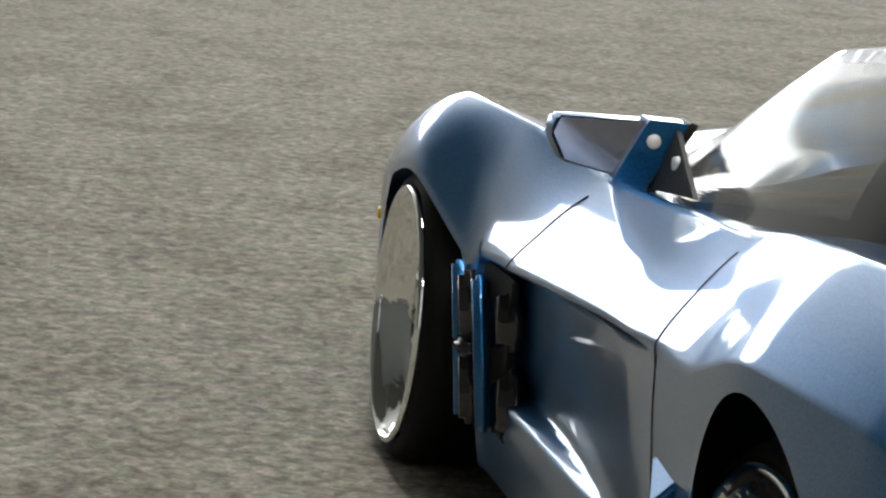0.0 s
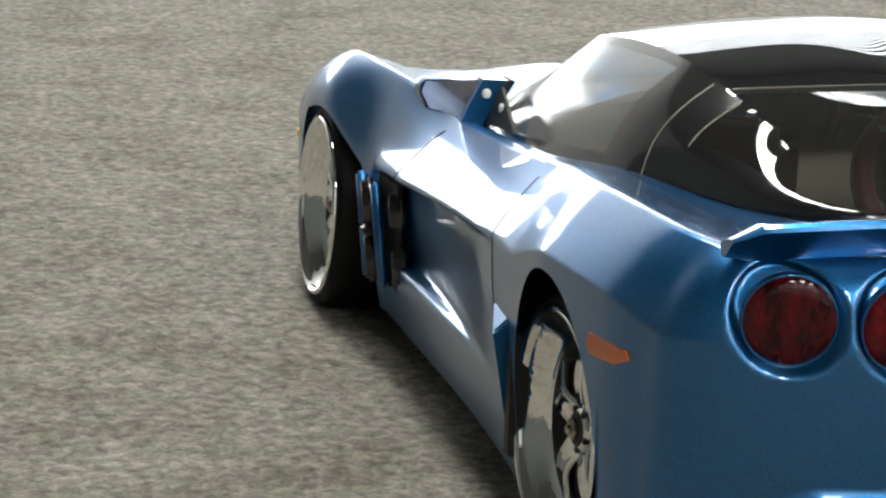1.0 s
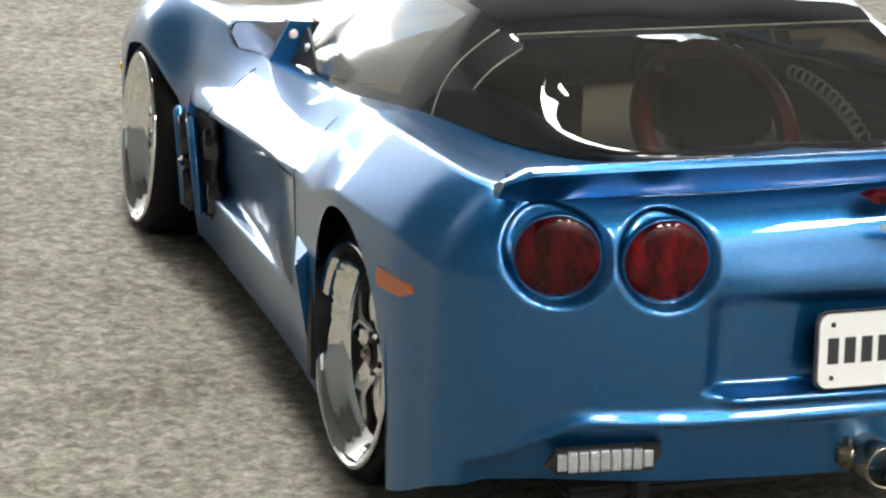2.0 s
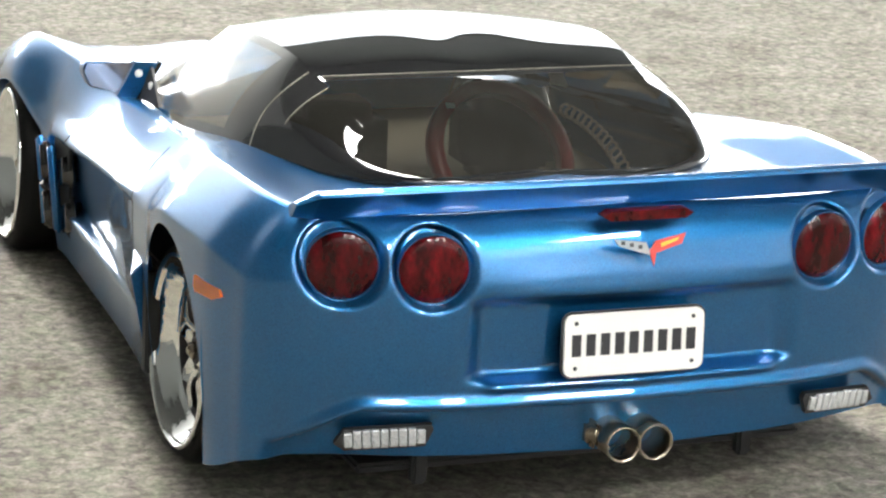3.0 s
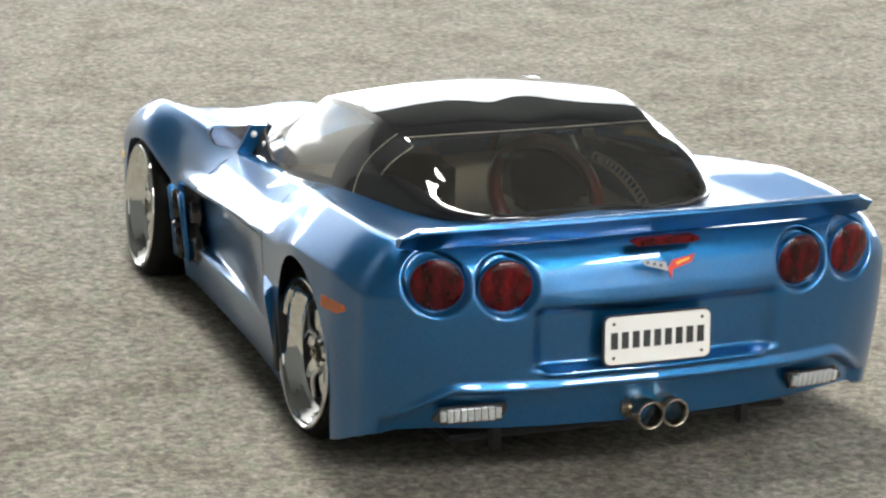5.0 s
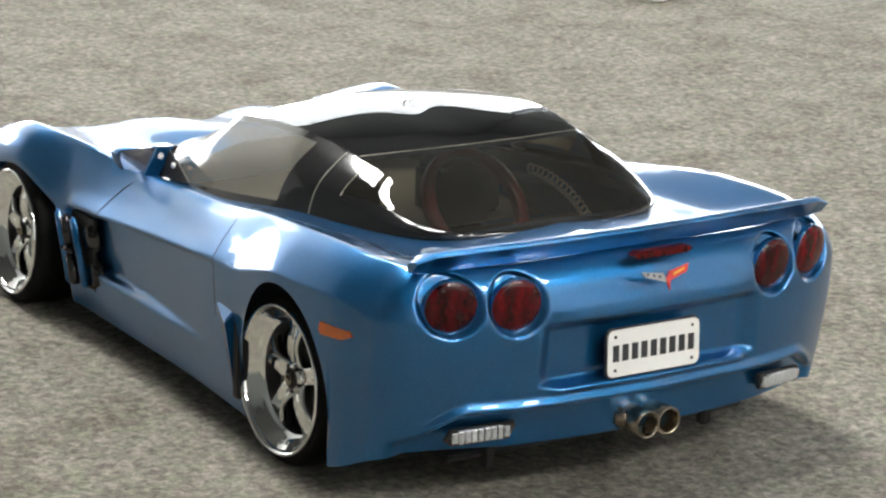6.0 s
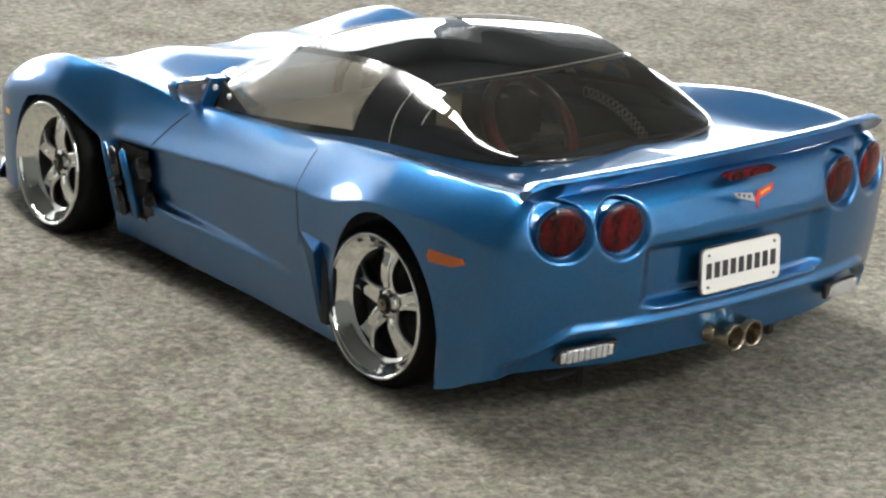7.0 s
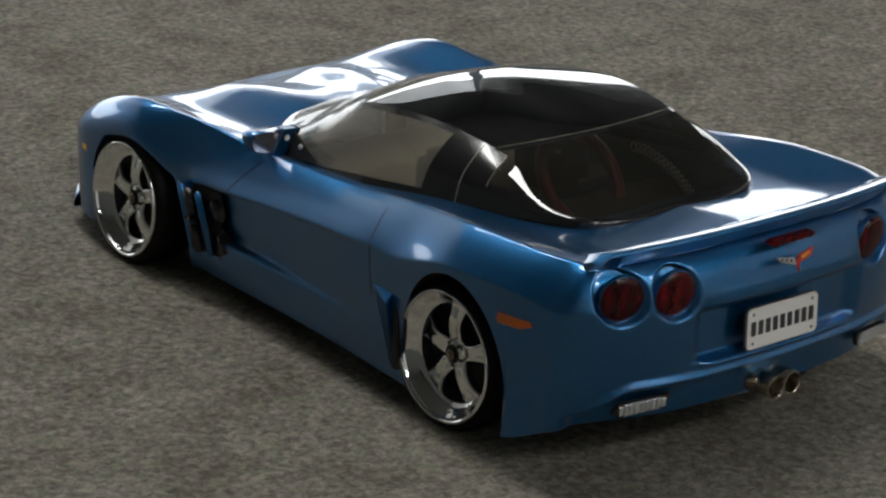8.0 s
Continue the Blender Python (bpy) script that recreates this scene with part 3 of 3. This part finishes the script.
def spoiler():
    """A thin wing with a raised lip along the deck's edge."""
    bm = bmesh.new()
    rows = []
    n = 60
    for i in range(n + 1):
        t = -1 + 2 * i / n
        x = 0.1015 * t
        a = abs(t)
        y = -0.2275 + 0.0155 * a**2.6
        z = 0.1050 - 0.0040 * a**3
        end = 1 - 0.5 * step(0.93, 1.0, a)
        chord, thick = 0.0135 * end, 0.0078 * end
        ring = []
        for c, h in ((0.0, 0.46), (0.03, 0.58), (0.12, 0.65), (0.38, 0.58), (0.68, 0.38), (1.0, 0.14), (1.0, -0.45), (0.86, -0.66), (0.56, -0.60)):
            ring.append(bm.verts.new((x, y + c * chord, z + h * thick)))
        rows.append(ring)
    for p, q in zip(rows, rows[1:]):
        for i in range(9):
            bm.faces.new((p[i], p[(i + 1) % 9], q[(i + 1) % 9], q[i]))
    bm.faces.new(rows[0])
    bm.faces.new(rows[-1][::-1])
    return part("spoiler", bm, PAINT, car, "slim blue boot lid spoiler with dark underside")


spoiler()
# third brake light under the wing
bl = part("brake_light", prism([(-0.0147, 0), (-0.012, -0.0015), (0.012, -0.0015), (0.0147, 0), (0.012, 0.0014), (-0.012, 0.0014)], 0.004, lambda a, b, c: (a, -0.2325 + c, 0.1002 + b)), RED_MID, car, "long narrow dark red brake light")


def plate():
    root = new("number_plate")
    root.parent = car
    root.matrix_basis = pose(-0.0020, -0.2318, 0.0613, -3, 0, -0.5)
    root["label"] = "white number plate sticker with dark lettering bars"
    def rounded(w, h, r):
        return [(sx * (w / 2 - r) + r * math.cos(a), sz * (h / 2 - r) + r * math.sin(a)) for sx, sz, a0 in ((1, 1, 0), (-1, 1, 90), (-1, -1, 180), (1, -1, 270)) for a in [radians(a0 + 18 * k) for k in range(6)]]

    part("plate_back", prism(rounded(0.0448, 0.0188, 0.0026), 0.0009, lambda a, b, c: (a, c - 0.0005, b)), WHITE_PLATE, root, "white rounded plate")
    part("plate_edge", prism(rounded(0.0462, 0.0202, 0.0032), 0.0006, lambda a, b, c: (a, c + 0.0004, b)), INK, root, "thin dark border")
    # one plain bar for each character
    for k in range(9):
        x = -0.0186 + 0.0046 * k
        part("lettering_bar", box((0.0029, 0.0003, 0.0066), (x, -0.0006, 0.0001)), INK, root)
    for sx in (-1, 1):
        for sz in (-1, 1):
            bolt = lathe([(0.0, -0.0009), (0.0006, -0.0008), (0.0007, -0.0004)], 10, "y")
            bmesh.ops.translate(bolt, vec=(sx * 0.0188, 0, sz * 0.0068), verts=bolt.verts)
            part("bolt", bolt, INK, root)


plate()


def emblem():
    root = new("emblem")
    root.parent = car
    root.matrix_basis = pose(0.0, -0.2352, 0.0905, -20, 0, 0)
    root["label"] = "small crossed-flag badge in grey, red and yellow"
    to = lambda a, b, c: (a, -c, b)
    part("grey_flag", prism([(-0.0115, 0.0035), (-0.0015, 0.0020), (-0.0002, -0.0018), (-0.0052, -0.0002), (-0.0100, 0.0012)], 0.0005, to), GREY_INK, root)
    for k in range(3):
        part("flag_check", box((0.0012, 0.0002, 0.0011), (-0.0090 + 0.0027 * k, -0.0007, 0.0022 - 0.0007 * k)), INK, root)
    part("red_flag", prism([(0.0003, -0.0050), (0.0013, -0.0012), (0.0098, 0.0012), (0.0114, 0.0043), (0.0016, 0.0024), (0.0002, 0.0004), (-0.0008, -0.0004)], 0.0007, to), RED_INK, root)
    part("yellow_patch", prism([(0.0030, 0.0004), (0.0085, 0.0022), (0.0088, 0.0030), (0.0030, 0.0016)], 0.0010, to), YELLOW, root)


emblem()


def exhaust():
    root = new("exhaust")
    root.parent = car
    root.matrix_basis = pose(0.0006, -0.2235, 0.0300, 0, 0, 0)
    root["label"] = "twin round steel exhaust tips with dark insides"
    for x in (-0.0050, 0.0055):
        bm = lathe([(0.0046, 0.020), (0.0048, -0.010), (0.0053, -0.0112), (0.0057, -0.0108), (0.0056, 0.0), (0.0054, 0.020)], 36, "y")
        bmesh.ops.translate(bm, vec=(x, 0, 0), verts=bm.verts)
        tip = part("tip", bm, STEEL, root, "", True)
        # dark disc closing the pipe a little way in
        bm = lathe([(0.0, 0.004), (0.0046, 0.004)], 24, "y")
        bmesh.ops.translate(bm, vec=(x, 0, 0), verts=bm.verts)
        part("pipe_inside", bm, PIPE_DARK, tip)
    part("bracket", box((0.0042, 0.010, 0.0085), (-0.0108, 0.0015, 0.0008), 0.0016), STEEL, root, "steel clamp beside the tips", True)
    part("silencer_box", box((0.020, 0.016, 0.0075), (0, 0.016, 0.002), 0.001), BLACK_MATT, root)


exhaust()


def reflector(sx):
    root = new("reverse_lamp")
    root.parent = car
    x = sx * 0.0745
    root.matrix_basis = pose(x, tail_y(x) + 0.0058, 0.0335, 8, sx * 3.0, tail_turn(x) * 1.0)
    root["label"] = "narrow silver ribbed reversing lamp in the bumper"
    part("housing", prism([(-0.0150, -0.0012), (-0.0120, -0.0036), (0.0120, -0.0036), (0.0145, 0.0016), (0.0140, 0.0033), (-0.0120, 0.0031)], 0.0020, lambda a, b, c: (sx * -a, c - 0.0012, b)), BLACK_MATT, root, "dark housing")
    for k in range(9):
        part("lens_rib", box((0.0024, 0.0014, 0.0058 - 0.0012 * (k in (0, 8))), (-0.0108 + 0.0027 * k, -0.0016, 0.0), 0.0003, None, 1), SILVER, root, "clear ribbed lens")
    return root


for sx in (-1, 1):
    reflector(sx)


# ---- sides ----
def flank_x(y, z):
    """Half width of the flank at that place along the car and height."""
    lo, hi = 2.0, 11.5
    for _ in range(40):
        mid = (lo + hi) / 2
        lo, hi = (mid, hi) if cubic(PLAN_Y, mid) > y else (lo, mid)
    v = min((abs(body_point(lo, k / 100)[2] - z), k / 100) for k in range(200))[1]
    x, yy, zz = body_point(lo, v)
    return x + body_relief(x, yy, zz)[0]


def side_marker(sx):
    out = [(-0.0100, 0.0002), (-0.0085, 0.0022), (0.0090, 0.0020), (0.0098, -0.0012), (0.0085, -0.0030), (-0.0040, -0.0022)]
    ob = part("side_marker", prism(out, 0.0014, lambda a, b, c: (-c, a if sx < 0 else -a, b)), ORANGE, car, "orange side marker light")
    xa, xb = flank_x(-0.172, 0.0705), flank_x(-0.191, 0.0705)
    turn = math.degrees(math.atan2(xa - xb, 0.019))
    ob.matrix_basis = pose(sx * ((xa + xb) / 2 - 0.0006), -0.1815, 0.0705, 0, 0, turn if sx < 0 else 180 - turn)


def side_vent(sx):
    root = new("side_vent")
    root.parent = car
    root["label"] = "black fender vent with a blue upright blade"
    sx = -sx
    back = box((0.0015, 0.024, 0.034), (0, 0, 0), 0.0004)
    o = part("vent_back", back, BLACK_MATT, root, "dark opening")
    o.matrix_basis = pose(-sx * 0.1035, 0.0645, 0.0392)
    for zc, h, dy in ((0.0468, 0.0150, 0.0), (0.0300, 0.0155, -0.0055)):
        o = part("vent_blade", box((0.0050, 0.0052, h), (0, 0, 0), 0.0012), BLACK_TRIM, root, "glossy black blade", True)
        o.matrix_basis = pose(-sx * 0.1078, 0.0735 + dy, zc, -23, 0, 0)
        o = part("vent_scoop", box((0.0060, 0.013, h - 0.001), (0, 0, 0), 0.0022, None, 3), BLACK_TRIM, root, "glossy dark rounded cooling scoop", True)
        o.matrix_basis = pose(-sx * 0.1030, 0.0575 + dy, zc, -23, 0, 0)
    o = part("vent_bar", box((0.0032, 0.0036, 0.0335), (0, 0, 0), 0.0010), PAINT, root, "blue upright bar", True)
    o.matrix_basis = pose(-sx * 0.1075, 0.0620, 0.0388, -23, 0, 0)
    o = part("vent_frame", box((0.0040, 0.0030, 0.0345), (0, 0, 0), 0.0010), PAINT, root, "blue raised front edge", True)
    o.matrix_basis = pose(-sx * 0.1085, 0.0752, 0.0390, -21, 0, 0)
    o = part("vent_bracket", box((0.005, 0.009, 0.0024), (0, 0, 0), 0.0008), BLACK_TRIM, root, "", True)
    o.matrix_basis = pose(-sx * 0.1085, 0.0705, 0.0386, 10, 0, 0)


def brake_scoop(sx):
    """A wedge that stands off the flank ahead of the rear wheel."""
    root = new("brake_scoop")
    root.parent = car
    root["label"] = "blue wedge scoop ahead of the rear wheel"
    bm = bmesh.new()
    spots = ((-0.0005, -0.0760, 0.0555), (0.0042, -0.0960, 0.0510), (-0.003, -0.0960, 0.0570), (-0.003, -0.0800, 0.016), (0.0016, -0.0960, 0.017), (-0.004, -0.0960, 0.015))
    pts = [(flank_x(y, z) + out, y, z) for out, y, z in spots]
    v = [bm.verts.new((sx * x, y, z)) for x, y, z in pts]
    for f in ((0, 1, 2), (3, 5, 4), (0, 3, 4, 1), (1, 4, 5, 2), (0, 2, 5, 3)):
        bm.faces.new([v[i] for i in f])
    bmesh.ops.bevel(bm, geom=bm.edges[:], offset=0.0007, segments=2, affect="EDGES")
    part("wedge", bm, PAINT, root)
    o = part("inlet", box((0.0070, 0.0050, 0.034), (0, 0, 0), 0.0006), BLACK_MATT, root, "black inlet")
    o.matrix_basis = pose(sx * (flank_x(-0.096, 0.035) - 0.0020), -0.0985, 0.035)


def door_mirror(sx):
    root = new("door_mirror")
    root.parent = car
    root["label"] = "blue flag-shaped door mirror with a pale mirror face"
    case = [(0.1058, 0.0915), (0.1045, 0.0948), (0.0860, 0.0943), (0.0900, 0.0826), (0.1030, 0.0858)]
    mid = (0.0955, 0.0895)
    bm = bmesh.new()
    rows = []
    for t, s in ((0.0, 1.0), (0.25, 1.04), (0.6, 0.92), (0.85, 0.70), (1.0, 0.40)):
        rows.append([bm.verts.new((sx * (mid[0] + (a - mid[0]) * s), 0.0270 + 0.014 * t, mid[1] + (b - mid[1]) * s)) for a, b in case])
    for p, q in zip(rows, rows[1:]):
        for i in range(5):
            bm.faces.new((p[i], p[(i + 1) % 5], q[(i + 1) % 5], q[i]))
    bm.faces.new(rows[-1])
    bmesh.ops.bevel(bm, geom=[e for e in bm.edges if not e.is_boundary], offset=0.0006, segments=2, affect="EDGES")
    part("housing", bm, PAINT, root, "", True)
    part("mirror_face", prism([(mid[0] + (a - mid[0]) * 0.93, mid[1] + (b - mid[1]) * 0.93) for a, b in case], 0.0012, lambda a, b, c: (sx * a, 0.0268 + c, b)), PLUM, root, "pale grey mirror face")
    arm = [(0.0862, 0.0948), (0.0775, 0.0942), (0.0862, 0.0800), (0.0930, 0.0822)]
    part("bracket", prism(arm, 0.0060, lambda a, b, c: (sx * a, 0.0255 + c, b)), PAINT, root, "blue slanted bracket")
    part("bracket_edge", prism([(0.0778, 0.0946), (0.0762, 0.0940), (0.0846, 0.0796), (0.0866, 0.0800)], 0.0066, lambda a, b, c: (sx * a, 0.0250 + c, b)), BLACK_TRIM, root, "black edge strip")
    for x, z in ((0.0852, 0.0905),):
        dot = lathe([(0.0, -0.0006), (0.0013, -0.0005), (0.0015, 0.0)], 16, "y")
        bmesh.ops.translate(dot, vec=(sx * x, 0.0249, z), verts=dot.verts)
        part("screw", dot, WHITE_PLATE, root, "white screw head", True)
    dot = lathe([(0.0, 0.0011), (0.0013, 0.0010), (0.0015, 0.0)], 16)
    bmesh.ops.scale(dot, vec=(sx, 1, 1), verts=dot.verts)
    bmesh.ops.translate(dot, vec=(sx * 0.0824, 0.0170, 0.0875), verts=dot.verts)
    part("screw", dot, WHITE_PLATE, root, "white screw head", True)
    part("sail_plate", prism([(0.026, 0.0930), (0.000, 0.0835), (0.024, 0.0812)], 0.0010, lambda a, b, c: (sx * (0.0795 + 0.0048 * (0.093 - b) / 0.0118 + c), a, b)), BLACK_MATT, root, "dark triangular plate at the window corner")


for sx in (-1, 1):
    side_marker(sx)
    side_vent(sx)
    brake_scoop(sx)
    door_mirror(sx)

def front_splitter():
    """A thin lip round the foot of the nose."""
    bm = bmesh.new()
    rings = []
    for k in range(-30, 31):
        u = 2.3 * abs(k) / 30
        s = -1 if k < 0 else 1
        x, y, z = body_point(u, 0.02)
        out = 1.0 + 0.012 * step(0.4, 2.0, u)
        rings.append([bm.verts.new((s * x * f * g, y + dy, h)) for f, g, dy, h in ((0.96, 1, -0.003, 0.010), (1.0, out, 0.004, 0.010), (1.0, out, 0.0045, 0.0125), (0.985, 1, 0.001, 0.022))])
    for p, q in zip(rings, rings[1:]):
        for i in range(4):
            bm.faces.new((p[i], p[(i + 1) % 4], q[(i + 1) % 4], q[i]))
    part("front_splitter", bm, PAINT, car, "blue lip round the foot of the nose", True)


front_splitter()
for sx in (-1, 1):
    o = part("front_marker", box((0.0016, 0.006, 0.0035), (0, 0, 0), 0.0005), YELLOW, car, "small amber marker on the front bumper")
    o.matrix_basis = pose(sx * (flank_x(0.168, 0.050) - 0.0006), 0.168, 0.050, 0, 0, sx * 18)

# ---- under and inside the shell ----
# enlarged and blackened to block light and deepen the shade under the body
part("chassis_plate", box((0.150, 0.385, 0.003), (0, -0.004, 0.0150), 0.001), BLACK_MATT, car, "black chassis plate enlarged to block light under the car")
for sx in (-1, 1):
    part("body_post", box((0.005, 0.005, 0.030), (sx * 0.055, -0.196, 0.024), 0.001), BLACK_MATT, car, "black bumper post")
part("cockpit_tray", box((0.150, 0.115, 0.0015), (0, 0.012, 0.062)), TRAY, car, "dull beige cockpit tray")
part("rear_tray", box((0.150, 0.085, 0.0015), (0, -0.115, 0.068)), BLACK_MATT, car, "black tray under the rear window")
bm = lathe([(0.0225, -0.0022), (0.0250, -0.0034), (0.0275, -0.0022), (0.0275, 0.0022), (0.0250, 0.0034), (0.0225, 0.0022), (0.0225, -0.0022)], 48, "y")
hoop = part("roll_hoop", bm, RED_PLASTIC, car, "red plastic hoop inside the cabin", True)
hoop.matrix_basis = pose(0.016, -0.078, 0.080, -35, 0, 8)
for x, y, z, w, h, a in ((0.0340, -0.0815, 0.1075, 0.006, 0.008, 15), (-0.006, -0.085, 0.100, 0.003, 0.002, 5)):
    tape = part("tape_patch", box((w, 0.0006, h), (0, 0, 0)), WHITE_PLATE, car, "small white tape patch inside the glass")
    tape.matrix_basis = pose(x, y, z, -60, a, 0)


# ---- seams ----
def tube(points, r, mat, name, label=""):
    bm = bmesh.new()
    rings = []
    for i, p in enumerate(points):
        d = (points[min(i + 1, len(points) - 1)] - points[max(i - 1, 0)]).normalized()
        a = d.orthogonal().normalized()
        b = d.cross(a)
        rings.append([bm.verts.new(p + r * (math.cos(k * math.pi / 3) * a + math.sin(k * math.pi / 3) * b)) for k in range(6)])
    for p, q in zip(rings, rings[1:]):
        # turn the next ring so that the tube does not twist
        k0 = min(range(6), key=lambda k: (q[k].co - p[0].co).length)
        for i in range(6):
            bm.faces.new((p[i], p[(i + 1) % 6], q[(i + 1 + k0) % 6], q[(i + k0) % 6]))
    return part(name, bm, mat, car, label, True)


def body_seam(sx, path):
    pts = []
    for k in range(25):
        t = k / 24
        u, v = path(t)
        x, y, z = body_point(u, v)
        dx, dy = body_relief(x, y, z) if v < 2 else (0, 0)
        pts.append(Vector((sx * (x + dx), y + dy, z)))
    tube(pts, 0.00022, BLACK_MATT, "panel_seam", "thin dark panel joint")


def coil(turns, r):
    """A wound cable hanging in an arc behind the hoop."""
    pts = []
    n = turns * 10
    for k in range(n + 1):
        t = k / n
        a = 2 * math.pi * turns * t
        mid = Vector((0.030 + 0.012 * math.sin(t * 1.6), -0.098 - 0.034 * t, 0.100 - 0.022 * t**1.6))
        pts.append(mid + Vector((r * math.cos(a), 0, r * math.sin(a))))
    tube(pts, 0.00045, GREY_INK, "coiled_cable", "pale coiled cable inside the cabin")


coil(16, 0.0022)
for sx in (-1, 1):
    part("seat_block", box((0.034, 0.030, 0.030), (sx * 0.032, -0.040, 0.078), 0.006), BLACK_MATT, car, "dark block seen through the windows", True)
CREAM = material("cream_seal", (0.28, 0.26, 0.20), 0.4)
for sx in (-1, 1):
    body_seam(sx, lambda t: (7.74 - 0.10 * t, 0.62 + 1.15 * t))
    body_seam(sx, lambda t: (5.75 + 0.25 * t, 1.02 + 0.75 * t))
    for y0 in (-0.0985, -0.1126):
        pts = []
        for k in range(21):
            v = (0.02 if y0 > -0.11 else 0.42) + (0.95 if y0 > -0.11 else 0.56) * k / 20
            y = lean_back(y0, v)
            x, z = cabin_point(y, v)
            pts.append(Vector((sx * (x + 0.0001), y, z + 0.0001)))
        tube(pts, 0.00018, CREAM, "window_seal", "thin cream window joint")
pts = []
for k in range(41):
    t = -1 + k / 20
    y = lean_back(-0.1046, 2 - abs(t) * 0.98)
    x, z = cabin_point(y, 2 - abs(t) * 0.98)
    pts.append(Vector((math.copysign(x, t), y, z + 0.0001)))
tube(pts, 0.00016, CREAM, "hatch_seam", "thin pale joint across the roof")

# ---- a low white-edged board lying on the carpet beyond the car ----
board = tagged(new("floor_board"), "low lilac-grey board with a white edge lying on the carpet", "board")
board.matrix_basis = pose(0.6300, 0.655, 0, 0, 0, 13.6)
part("white_edge", box((0.022, 0.30, 0.006), (0.011, 0.10, 0.003), 0.0015), WHITE_PLATE, board, "white edge strip")
part("board_top", box((0.20, 0.30, 0.004), (0.1225, 0.10, 0.002), 0.001), add_grain(material("lilac_grey_card", (0.30, 0.29, 0.34), 0.7), 300, 0.2, 0.0005), board, "lilac-grey card")
